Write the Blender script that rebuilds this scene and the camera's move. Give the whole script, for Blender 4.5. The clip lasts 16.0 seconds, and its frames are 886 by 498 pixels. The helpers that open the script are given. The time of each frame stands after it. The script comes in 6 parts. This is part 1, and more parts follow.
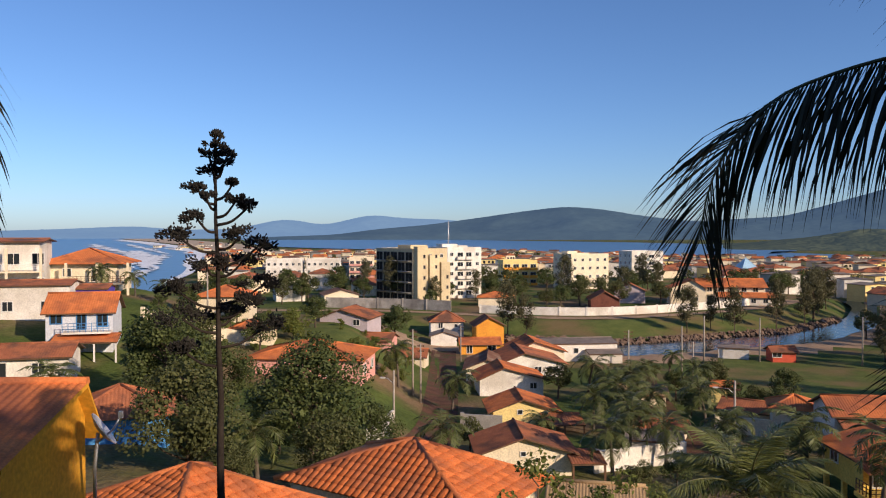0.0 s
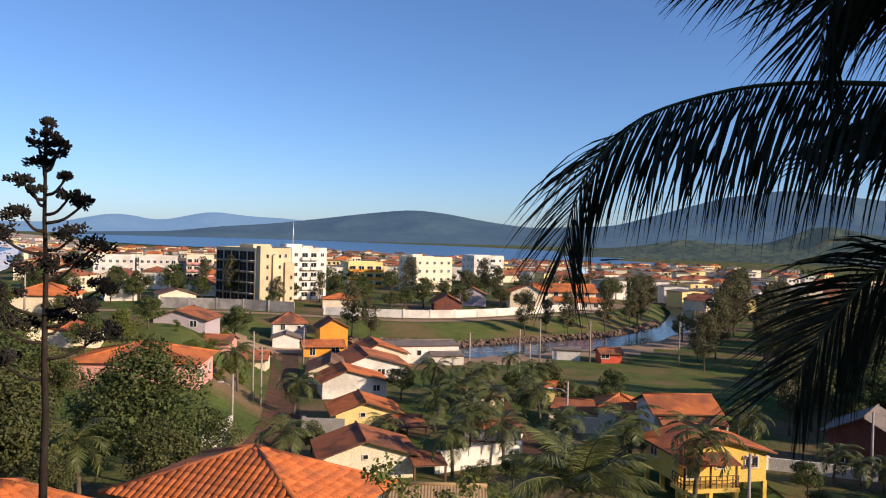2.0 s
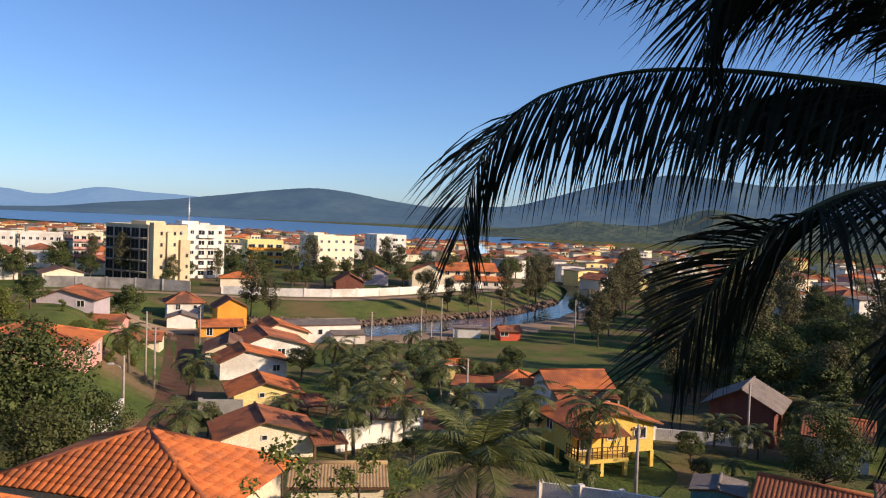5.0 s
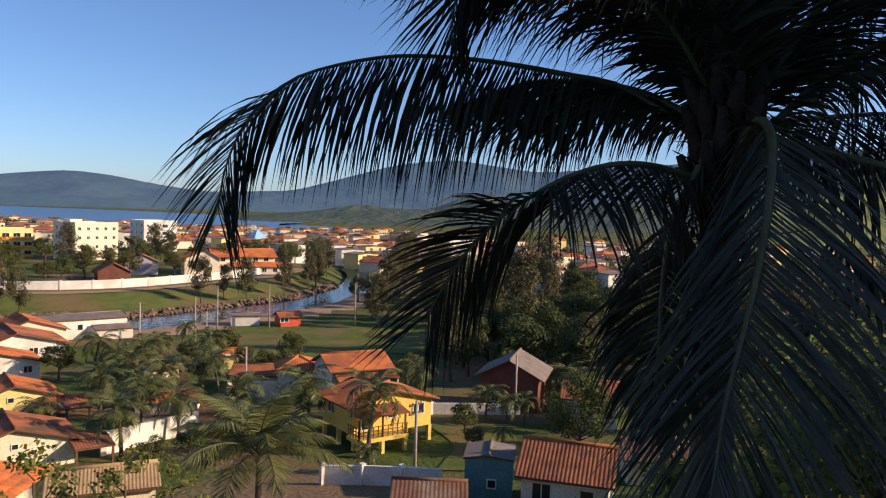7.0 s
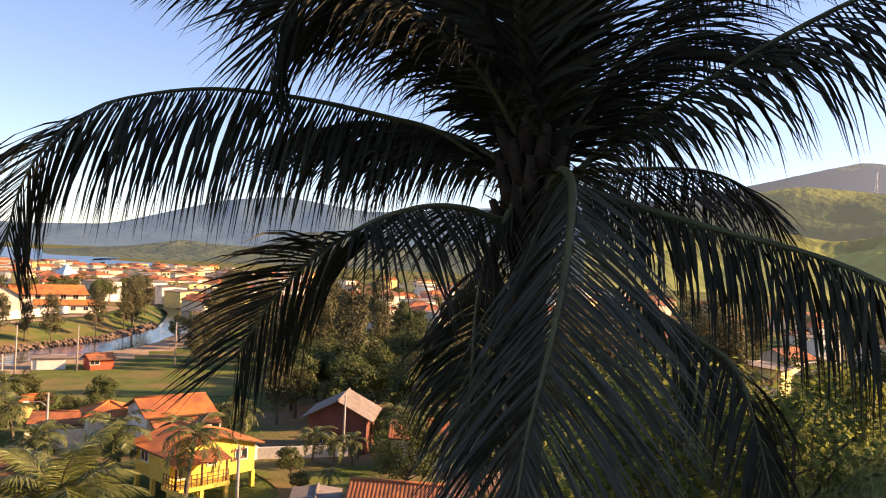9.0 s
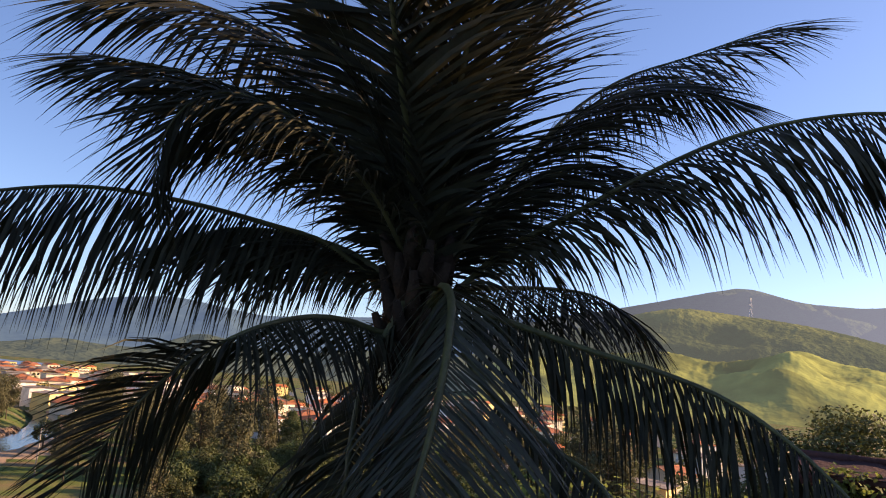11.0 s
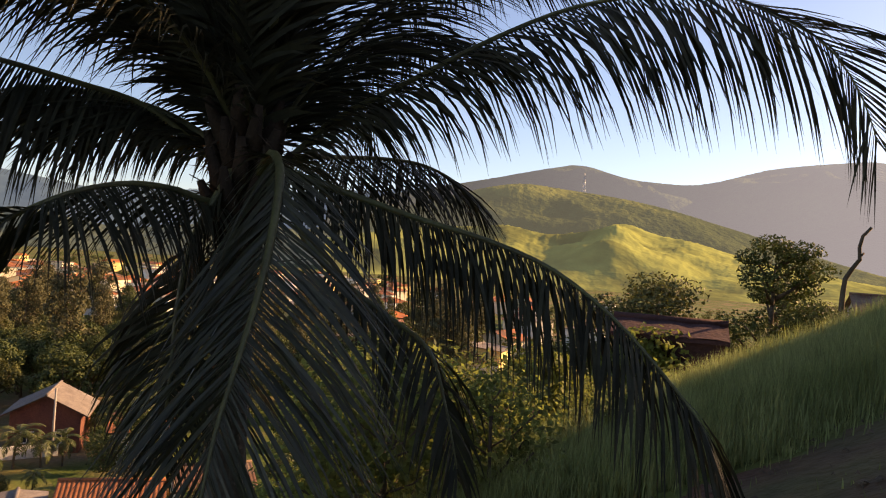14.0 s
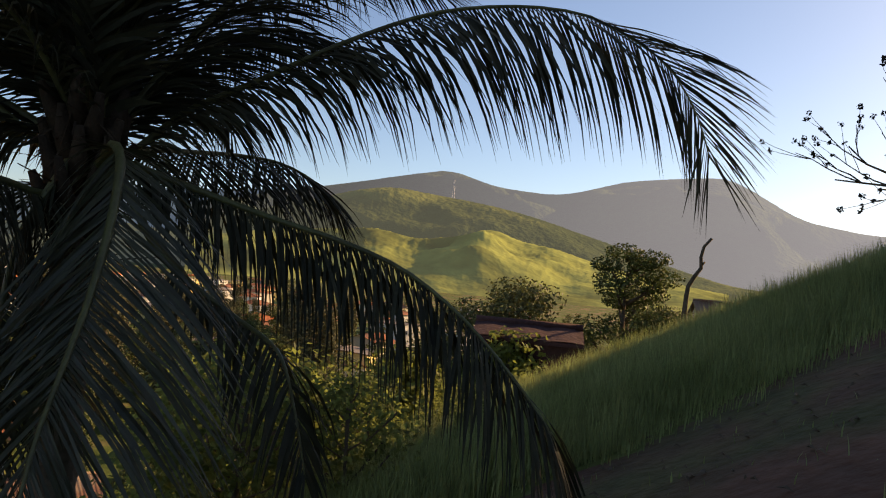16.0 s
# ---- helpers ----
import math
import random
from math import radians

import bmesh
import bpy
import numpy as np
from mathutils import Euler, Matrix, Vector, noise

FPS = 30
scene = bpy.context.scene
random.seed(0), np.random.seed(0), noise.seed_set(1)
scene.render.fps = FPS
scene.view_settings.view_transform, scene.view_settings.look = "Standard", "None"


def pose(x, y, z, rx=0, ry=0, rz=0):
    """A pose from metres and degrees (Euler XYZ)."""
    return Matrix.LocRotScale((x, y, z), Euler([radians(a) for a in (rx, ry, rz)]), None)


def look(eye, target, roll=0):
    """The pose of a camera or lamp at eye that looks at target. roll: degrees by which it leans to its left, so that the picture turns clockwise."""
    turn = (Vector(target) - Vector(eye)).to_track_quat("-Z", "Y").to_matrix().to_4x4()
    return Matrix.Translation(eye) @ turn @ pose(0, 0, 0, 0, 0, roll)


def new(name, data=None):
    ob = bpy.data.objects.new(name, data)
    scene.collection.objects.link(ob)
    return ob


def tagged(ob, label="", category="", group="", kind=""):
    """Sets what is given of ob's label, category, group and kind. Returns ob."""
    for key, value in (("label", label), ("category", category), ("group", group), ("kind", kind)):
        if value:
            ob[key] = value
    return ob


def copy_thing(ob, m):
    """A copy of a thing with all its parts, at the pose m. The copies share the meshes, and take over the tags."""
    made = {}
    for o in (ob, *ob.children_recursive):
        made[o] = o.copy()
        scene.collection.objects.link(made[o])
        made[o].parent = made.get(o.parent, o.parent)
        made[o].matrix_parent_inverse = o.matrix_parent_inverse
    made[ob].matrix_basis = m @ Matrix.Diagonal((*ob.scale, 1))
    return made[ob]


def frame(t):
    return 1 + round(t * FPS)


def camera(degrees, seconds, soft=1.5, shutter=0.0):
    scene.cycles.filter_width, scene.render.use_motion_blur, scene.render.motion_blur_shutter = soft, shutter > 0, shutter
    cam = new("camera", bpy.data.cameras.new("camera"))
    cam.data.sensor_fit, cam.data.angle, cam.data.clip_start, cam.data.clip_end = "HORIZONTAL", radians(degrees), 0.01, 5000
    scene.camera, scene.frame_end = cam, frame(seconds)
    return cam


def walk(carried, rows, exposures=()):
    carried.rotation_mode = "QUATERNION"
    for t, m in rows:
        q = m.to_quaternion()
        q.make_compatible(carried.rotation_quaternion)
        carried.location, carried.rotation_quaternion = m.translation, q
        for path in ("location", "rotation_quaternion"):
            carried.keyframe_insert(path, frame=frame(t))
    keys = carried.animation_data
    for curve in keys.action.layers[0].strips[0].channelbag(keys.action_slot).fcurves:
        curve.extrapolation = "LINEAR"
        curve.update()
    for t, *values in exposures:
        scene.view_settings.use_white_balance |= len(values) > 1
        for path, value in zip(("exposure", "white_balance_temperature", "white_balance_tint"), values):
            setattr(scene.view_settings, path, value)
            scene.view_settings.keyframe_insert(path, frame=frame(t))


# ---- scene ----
cam = camera(59.97, 16.0, 1.1)
PATH = [
    (0.0, pose(0.034, -0.050, 21.970, 88.88, -0.00, 0.00)),
    (0.5, pose(-0.017, 0.025, 21.990, 88.26, 0.28, -2.88)),
    (1.0, pose(-0.056, 0.083, 22.010, 89.12, -0.49, -6.12)),
    (1.5, pose(-0.101, 0.149, 22.030, 89.62, -0.99, -9.12)),
    (2.0, pose(-0.095, 0.141, 22.027, 89.17, -1.62, -11.47)),
    (2.5, pose(-0.092, 0.137, 22.023, 88.37, -1.72, -12.60)),
    (3.0, pose(-0.092, 0.137, 22.020, 87.97, -2.10, -14.23)),
    (5.5, pose(-0.056, 0.083, 22.000, 87.78, -1.86, -21.90)),
    (6.0, pose(-0.031, 0.046, 21.994, 87.66, -1.58, -26.78)),
    (6.5, pose(0.000, 0.000, 21.988, 87.26, -1.90, -31.69)),
    (7.0, pose(0.019, -0.028, 21.982, 87.24, -1.82, -35.06)),
    (7.5, pose(0.037, -0.055, 21.976, 87.22, -2.01, -39.10)),
    (8.0, pose(0.054, -0.080, 21.970, 86.96, -2.46, -42.09)),
    (8.5, pose(0.064, -0.095, 21.977, 87.45, -3.00, -44.56)),
    (9.0, pose(0.077, -0.115, 21.983, 90.67, -2.88, -47.56)),
    (9.5, pose(0.098, -0.145, 21.990, 95.68, -3.24, -50.35)),
    (12.0, pose(0.160, -0.237, 22.040, 98.35, -3.39, -57.28)),
    (12.5, pose(0.166, -0.247, 22.027, 94.14, -3.27, -58.05)),
    (13.0, pose(0.175, -0.259, 22.013, 91.59, -3.56, -60.73)),
    (13.5, pose(0.190, -0.282, 22.000, 91.00, -4.04, -64.14)),
    (14.0, pose(0.207, -0.307, 22.000, 90.75, -4.13, -66.76)),
    (14.5, pose(0.224, -0.332, 22.000, 90.97, -4.57, -69.23)),
    (15.0, pose(0.241, -0.357, 22.000, 90.75, -4.87, -71.88)),
    (15.5, pose(0.258, -0.382, 22.000, 90.89, -5.01, -74.02)),
    (16.0, pose(0.269, -0.398, 22.000, 91.78, -5.04, -76.53)),
]
EXPOSURES = [(0.0, 0.10, 5950, 16), (1.5, 0.26, 5950, 16), (7.0, 0.40, 6250, 17), (8.0, 0.92, 7200, 22), (8.5, 1.25, 8000, 25), (9.0, 1.42, 8500, 28), (9.5, 1.18, 7700, 27), (12.0, 1.02, 7200, 26), (13.0, 1.05, 8900, 27), (15.0, 1.02, 10000, 26), (15.5, 0.90, 10200, 26), (16.0, 0.64, 9000, 18)]
walk(cam, PATH, EXPOSURES)

# ---- sky and sun ----
SUN_AZ, SUN_EL = 131.0, 22.0
world = bpy.data.worlds.new("sky")
scene.world = world
world.use_nodes = True
wn = world.node_tree
sky = wn.nodes.new("ShaderNodeTexSky")
sky.sky_type, sky.sun_disc = "NISHITA", False
sky.sun_elevation, sky.sun_rotation = radians(SUN_EL), radians(SUN_AZ)
sky.air_density, sky.dust_density, sky.ozone_density = 0.85, 0.5, 5.0
wn.links.new(sky.outputs[0], wn.nodes["Background"].inputs[0])
wn.nodes["Background"].inputs[1].default_value = 0.115
sun = new("sun", bpy.data.lights.new("sun", "SUN"))
sun.data.energy, sun.data.angle, sun.data.color = 5.0, radians(0.6), (1.0, 0.77, 0.50)
a, e = radians(SUN_AZ), radians(SUN_EL)
sun.matrix_world = look((90 * math.sin(a) * math.cos(e), 90 * math.cos(a) * math.cos(e), 90 * math.sin(e) + 30), (0, 0, 30))


# ---- materials ----
def material(name, c1, c2, scale=3.0, rough=0.85, bump=0.25, fine=30.0, vary=0.25, spec=0.3, translucent=0.0, island=False, metal=0.0, c3=None, scale3=0.4):
    m = bpy.data.materials.new(name)
    m.use_nodes = True
    n, l = m.node_tree.nodes, m.node_tree.links
    b = n["Principled BSDF"]
    geo = n.new("ShaderNodeNewGeometry")

    def noisy(sc, det=4.0):
        t = n.new("ShaderNodeTexNoise")
        t.inputs["Scale"].default_value, t.inputs["Detail"].default_value = sc, det
        l.new(geo.outputs["Position"], t.inputs["Vector"])
        return t

    def mixed(fac, x, y):
        mx = n.new("ShaderNodeMix")
        mx.data_type = "RGBA"
        l.new(fac, mx.inputs[0])
        for s, v in ((mx.inputs[6], x), (mx.inputs[7], y)):
            if isinstance(v, tuple):
                s.default_value = (*v, 1)
            else:
                l.new(v, s)
        return mx.outputs[2]

    def ramp(fac, lo, hi):
        r = n.new("ShaderNodeMapRange")
        r.inputs[1].default_value, r.inputs[2].default_value = lo, hi
        l.new(fac, r.inputs[0])
        return r.outputs[0]

    t1 = noisy(scale)
    col = mixed(ramp(t1.outputs[0], 0.32, 0.68), c1, c2)
    if c3:
        col = mixed(ramp(noisy(scale3, 3.0).outputs[0], 0.48, 0.64), col, c3)
    tf = noisy(fine, 3.0)
    hsv = n.new("ShaderNodeHueSaturation")
    l.new(col, hsv.inputs["Color"])
    rnd = geo.outputs["Random Per Island"] if island else n.new("ShaderNodeObjectInfo").outputs["Random"]
    add = n.new("ShaderNodeMath")
    add.operation = "MULTIPLY_ADD"
    l.new(rnd, add.inputs[0])
    add.inputs[1].default_value, add.inputs[2].default_value = vary, 1 - vary * 0.5
    mul = n.new("ShaderNodeMath")
    mul.operation = "MULTIPLY"
    l.new(add.outputs[0], mul.inputs[0])
    l.new(ramp(tf.outputs[0], -0.6, 1.1), mul.inputs[1])
    v2 = n.new("ShaderNodeMath")
    v2.operation = "MULTIPLY"
    l.new(mul.outputs[0], v2.inputs[0])
    v2.inputs[1].default_value = 1.55
    l.new(v2.outputs[0], hsv.inputs["Value"])
    l.new(hsv.outputs[0], b.inputs["Base Color"])
    b.inputs["Roughness"].default_value, b.inputs["Specular IOR Level"].default_value, b.inputs["Metallic"].default_value = rough, spec, metal
    if bump:
        bp = n.new("ShaderNodeBump")
        bp.inputs["Strength"].default_value, bp.inputs["Distance"].default_value = bump, 0.6 / fine
        l.new(tf.outputs[0], bp.inputs["Height"])
        l.new(bp.outputs[0], b.inputs["Normal"])
    if translucent:
        tr, mx = n.new("ShaderNodeBsdfTranslucent"), n.new("ShaderNodeMixShader")
        l.new(hsv.outputs[0], tr.inputs[0])
        mx.inputs[0].default_value = translucent
        l.new(b.outputs[0], mx.inputs[1])
        l.new(tr.outputs[0], mx.inputs[2])
        l.new(mx.outputs[0], n["Material Output"].inputs[0])
    return m


def plain(name, c, rough=0.6, metal=0.0, spec=0.4):
    return material(name, c, tuple(v * 0.86 for v in c), 5.0, rough, 0.08, 60.0, 0.12, spec, metal=metal)


def water_material(name, c, rough, scale, strength):
    m = plain(name, c, rough, 0.0, 0.22)
    n, l = m.node_tree.nodes, m.node_tree.links
    for k in list(n):
        if k.bl_idname == "ShaderNodeBump":
            k.inputs["Strength"].default_value, k.inputs["Distance"].default_value = strength, 1.0
        if k.bl_idname == "ShaderNodeTexNoise" and k.inputs["Scale"].default_value > 20:
            k.inputs["Scale"].default_value = scale
    return m


GRASS = material("ground_grass", (0.10, 0.13, 0.03), (0.055, 0.08, 0.02), 0.22, 0.95, 0.6, 2.2, 0.0, 0.1, c3=(0.20, 0.135, 0.075), scale3=0.07)
LAWN = material("lawn_grass", (0.135, 0.155, 0.04), (0.085, 0.11, 0.028), 0.35, 0.95, 0.5, 4.0, 0.0, 0.1, c3=(0.19, 0.14, 0.06), scale3=0.09)
DIRT = material("bare_earth", (0.15, 0.075, 0.048), (0.085, 0.044, 0.03), 0.7, 0.95, 0.7, 7.0, 0.0, 0.15, c3=(0.08, 0.075, 0.03), scale3=0.5)
SAND = material("sandy_road", (0.42, 0.29, 0.18), (0.31, 0.21, 0.13), 0.4, 0.95, 0.3, 3.0, 0.0, 0.1)
BEACH = material("beach_sand", (0.50, 0.40, 0.28), (0.42, 0.33, 0.24), 0.05, 0.95, 0.1, 1.0, 0.0, 0.1)
ASPHALT = material("asphalt", (0.075, 0.065, 0.06), (0.05, 0.045, 0.042), 0.8, 0.9, 0.3, 12.0, 0.0, 0.2)
ROCK = material("riprap_rock", (0.17, 0.115, 0.08), (0.085, 0.06, 0.045), 1.2, 0.9, 0.6, 6.0, 0.7, 0.2, island=True)
TILE = material("terracotta_tile", (0.62, 0.20, 0.06), (0.50, 0.145, 0.042), 1.6, 0.8, 0.3, 14.0, 0.30, 0.25, island=True, c3=(0.30, 0.10, 0.045), scale3=0.35)
TILE_OLD = material("weathered_tile", (0.42, 0.15, 0.065), (0.30, 0.105, 0.052), 1.2, 0.85, 0.35, 10.0, 0.30, 0.2, island=True, c3=(0.15, 0.075, 0.05), scale3=0.3)
TILE_DARK = material("old_dark_tile", (0.20, 0.10, 0.065), (0.15, 0.075, 0.05), 1.2, 0.9, 0.35, 10.0, 0.25, 0.2, island=True, c3=(0.24, 0.17, 0.12), scale3=0.5)
TILE_TAN = material("tan_corrugated_sheet", (0.42, 0.29, 0.15), (0.32, 0.21, 0.11), 1.5, 0.85, 0.3, 12.0, 0.2, 0.2, island=True)
FIBRE = material("grey_fibre_cement", (0.24, 0.20, 0.17), (0.17, 0.14, 0.12), 0.9, 0.9, 0.3, 8.0, 0.2, 0.2, island=True)
WHITE = material("white_render", (0.80, 0.76, 0.68), (0.68, 0.63, 0.55), 0.8, 0.85, 0.15, 8.0, 0.10, 0.25, c3=(0.58, 0.53, 0.45), scale3=0.25)
CREAM = material("cream_render", (0.80, 0.69, 0.50), (0.71, 0.60, 0.42), 0.6, 0.85, 0.15, 8.0, 0.10, 0.25)
YELLOW = material("yellow_render", (0.82, 0.58, 0.13), (0.74, 0.50, 0.10), 0.6, 0.8, 0.15, 8.0, 0.06, 0.25)
PALE_YELLOW = material("pale_yellow_render", (0.84, 0.66, 0.27), (0.76, 0.58, 0.23), 0.6, 0.8, 0.15, 8.0, 0.06, 0.25)
OCHRE = material("ochre_render", (0.68, 0.33, 0.02), (0.60, 0.28, 0.02), 0.6, 0.8, 0.15, 8.0, 0.06, 0.25)
ORANGE = material("orange_render", (0.80, 0.36, 0.04), (0.70, 0.29, 0.035), 0.6, 0.8, 0.15, 8.0, 0.06, 0.25)
PINK = material("pink_render", (0.72, 0.36, 0.30), (0.64, 0.31, 0.26), 0.6, 0.85, 0.15, 8.0, 0.06, 0.25)
LILAC = material("lilac_render", (0.50, 0.42, 0.44), (0.42, 0.36, 0.38), 0.6, 0.85, 0.15, 8.0, 0.06, 0.25)
BLUE = material("blue_render", (0.10, 0.33, 0.68), (0.08, 0.26, 0.56), 0.6, 0.8, 0.15, 8.0, 0.06, 0.25)
PALE_BLUE = material("pale_grey_blue_render", (0.62, 0.64, 0.68), (0.54, 0.56, 0.60), 0.6, 0.85, 0.15, 8.0, 0.06, 0.25)
LIGHT_BLUE = plain("light_blue_roof_paint", (0.35, 0.55, 0.72))
VIOLET = plain("violet_paint", (0.10, 0.06, 0.36))
TEAL = material("teal_render", (0.12, 0.30, 0.29), (0.09, 0.23, 0.23), 0.7, 0.85, 0.15, 8.0, 0.06, 0.25)
CONCRETE = material("bare_concrete", (0.40, 0.37, 0.33), (0.29, 0.27, 0.24), 0.8, 0.9, 0.3, 9.0, 0.1, 0.2, c3=(0.22, 0.2, 0.18), scale3=0.3)
RED = material("red_paint", (0.60, 0.10, 0.05), (0.50, 0.08, 0.04), 0.8, 0.7, 0.1, 8.0, 0.05, 0.3)
BRICK = material("red_earth_wall", (0.22, 0.085, 0.055), (0.16, 0.06, 0.045), 1.0, 0.9, 0.4, 9.0, 0.1, 0.2)
# maroon boards, darkened to carry the shade over the shed
MAROON = material("shaded_maroon_boards", (0.095, 0.042, 0.038), (0.06, 0.028, 0.026), 1.0, 0.9, 0.4, 9.0, 0.1, 0.2)
GLASS = plain("dark_window_glass", (0.025, 0.03, 0.035), 0.12, 0.0, 0.6)
# flat dark plate that stands for the shade inside open bays
BAY_SHADE = material("bare_bay_shade", (0.045, 0.04, 0.036), (0.03, 0.027, 0.025), 1.5, 0.95, 0.2, 8.0, 0.3, 0.05)
FRAME_WHITE = plain("white_frame_paint", (0.72, 0.70, 0.66))
FRAME_BLUE = plain("blue_frame_paint", (0.06, 0.22, 0.48))
WOOD = material("brown_wood", (0.16, 0.085, 0.045), (0.10, 0.055, 0.03), 3.0, 0.75, 0.3, 22.0, 0.2, 0.3)
POLE = material("weathered_pole", (0.42, 0.37, 0.31), (0.31, 0.27, 0.23), 2.0, 0.9, 0.3, 14.0, 0.2, 0.2)
METAL = plain("galvanised_metal", (0.5, 0.5, 0.5), 0.45, 0.7)
DISH = plain("dish_grey_paint", (0.55, 0.54, 0.55), 0.5)
BARK = material("tree_bark", (0.13, 0.095, 0.065), (0.08, 0.06, 0.042), 2.5, 0.95, 0.7, 16.0, 0.3, 0.15)
PALM_BARK = material("palm_bark", (0.16, 0.13, 0.10), (0.09, 0.072, 0.055), 3.5, 0.95, 0.7, 18.0, 0.2, 0.15)
LEAF = material("tree_leaves", (0.10, 0.12, 0.034), (0.06, 0.08, 0.023), 0.8, 0.65, 0.0, 6.0, 0.6, 0.25, 0.22, True)
LEAF_OLIVE = material("olive_leaves", (0.115, 0.12, 0.04), (0.072, 0.082, 0.026), 0.7, 0.65, 0.0, 6.0, 0.6, 0.25, 0.25, True)
# next two leaf colours are raised to stand in for sun on the shrubs
LEAF_BRIGHT = material("bright_leaves", (0.23, 0.25, 0.06), (0.15, 0.18, 0.04), 0.8, 0.65, 0.0, 6.0, 0.6, 0.25, 0.5, True)
LEAF_SUN = material("sunlit_thin_shrub_leaves", (0.20, 0.22, 0.06), (0.12, 0.15, 0.04), 1.5, 0.6, 0.0, 6.0, 0.6, 0.3, 0.7, True)
LEAF_DULL = material("feathery_needles", (0.13, 0.12, 0.06), (0.08, 0.08, 0.04), 0.8, 0.8, 0.0, 6.0, 0.5, 0.15, 0.2, True)
# leaflet colours: darkened for the shaded near palm, lightened for palms in the sun
PALM_LEAF = material("shaded_palm_leaflets", (0.050, 0.047, 0.025), (0.032, 0.031, 0.017), 1.6, 0.6, 0.0, 12.0, 0.6, 0.16, 0.08, True)
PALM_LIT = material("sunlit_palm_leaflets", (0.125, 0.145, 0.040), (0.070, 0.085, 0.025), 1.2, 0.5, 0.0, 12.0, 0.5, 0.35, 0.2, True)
PALM_SUN = material("sunlit_young_palm_leaflets", (0.20, 0.215, 0.06), (0.11, 0.13, 0.035), 1.2, 0.45, 0.0, 12.0, 0.6, 0.45, 0.25, True)
# front frond: glossier, with base colour lifted for the sky light it catches
PALM_SKYLIT = material("glossy_green_palm_leaflets", (0.058, 0.056, 0.024), (0.036, 0.035, 0.016), 1.6, 0.45, 0.0, 12.0, 0.6, 0.4, 0.08, True)
RACHIS_GREEN = material("green_palm_rachis", (0.125, 0.115, 0.036), (0.085, 0.078, 0.027), 3.0, 0.5, 0.2, 25.0, 0.1, 0.4)
RACHIS = material("palm_rachis", (0.12, 0.12, 0.04), (0.08, 0.075, 0.03), 3.0, 0.5, 0.2, 25.0, 0.1, 0.4)
FIBRES = material("palm_fibre", (0.065, 0.042, 0.026), (0.04, 0.027, 0.018), 6.0, 0.95, 0.5, 40.0, 0.3, 0.1)
STALK = material("dried_stalk", (0.045, 0.035, 0.028), (0.028, 0.022, 0.018), 4.0, 0.9, 0.4, 25.0, 0.2, 0.15)
POD = material("dry_seed_pods", (0.04, 0.036, 0.03), (0.022, 0.02, 0.018), 5.0, 0.85, 0.2, 30.0, 0.6, 0.2, 0.0, True)
TALL_GRASS = material("tall_grass_blades", (0.29, 0.32, 0.13), (0.17, 0.21, 0.075), 0.5, 0.75, 0.0, 6.0, 0.6, 0.2, 0.6, True)
# far forest base leans blue for haze, on top of the emission below
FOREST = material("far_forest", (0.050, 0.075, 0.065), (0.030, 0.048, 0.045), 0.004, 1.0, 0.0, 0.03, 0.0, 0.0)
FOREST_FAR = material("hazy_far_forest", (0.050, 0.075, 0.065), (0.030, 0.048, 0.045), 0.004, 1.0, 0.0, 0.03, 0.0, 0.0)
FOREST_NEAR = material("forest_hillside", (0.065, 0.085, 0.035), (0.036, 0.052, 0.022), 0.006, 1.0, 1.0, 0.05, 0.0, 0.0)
# the three nearer hill materials also glow faintly, in place of air light
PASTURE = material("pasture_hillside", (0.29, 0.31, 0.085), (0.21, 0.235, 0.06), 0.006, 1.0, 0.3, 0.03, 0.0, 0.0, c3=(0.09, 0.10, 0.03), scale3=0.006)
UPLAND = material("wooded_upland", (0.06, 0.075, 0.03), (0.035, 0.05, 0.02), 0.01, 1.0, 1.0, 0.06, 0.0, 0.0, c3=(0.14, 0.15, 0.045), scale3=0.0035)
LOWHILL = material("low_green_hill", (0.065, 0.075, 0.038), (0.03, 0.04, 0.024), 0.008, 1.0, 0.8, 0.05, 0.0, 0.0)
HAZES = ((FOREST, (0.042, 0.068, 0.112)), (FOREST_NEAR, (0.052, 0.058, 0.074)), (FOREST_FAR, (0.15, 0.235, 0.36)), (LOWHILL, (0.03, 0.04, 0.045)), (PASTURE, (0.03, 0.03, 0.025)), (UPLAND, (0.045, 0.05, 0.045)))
for m, glow in HAZES:      # air light of the far backdrop, put in as emission on each hill
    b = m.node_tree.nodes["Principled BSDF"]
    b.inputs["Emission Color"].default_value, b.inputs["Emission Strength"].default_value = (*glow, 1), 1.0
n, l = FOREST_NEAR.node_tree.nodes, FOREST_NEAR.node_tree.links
sep, thick = n.new("ShaderNodeSeparateXYZ"), n.new("ShaderNodeMapRange")      # emission grows towards the sun, standing in for thicker haze
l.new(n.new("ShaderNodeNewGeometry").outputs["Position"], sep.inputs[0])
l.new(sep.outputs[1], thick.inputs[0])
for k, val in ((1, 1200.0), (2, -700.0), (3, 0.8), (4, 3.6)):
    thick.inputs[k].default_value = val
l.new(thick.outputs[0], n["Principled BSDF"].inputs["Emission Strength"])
LAGOON = water_material("lagoon_water", (0.035, 0.09, 0.20), 0.28, 0.25, 0.35)
SEA = water_material("sea_water", (0.04, 0.12, 0.26), 0.28, 0.12, 0.45)
RIVER = water_material("river_water", (0.03, 0.045, 0.05), 0.06, 0.9, 0.06)
FOAM = material("sea_foam", (0.85, 0.86, 0.86), (0.7, 0.74, 0.78), 0.08, 0.9, 0.0, 1.0, 0.0, 0.1)


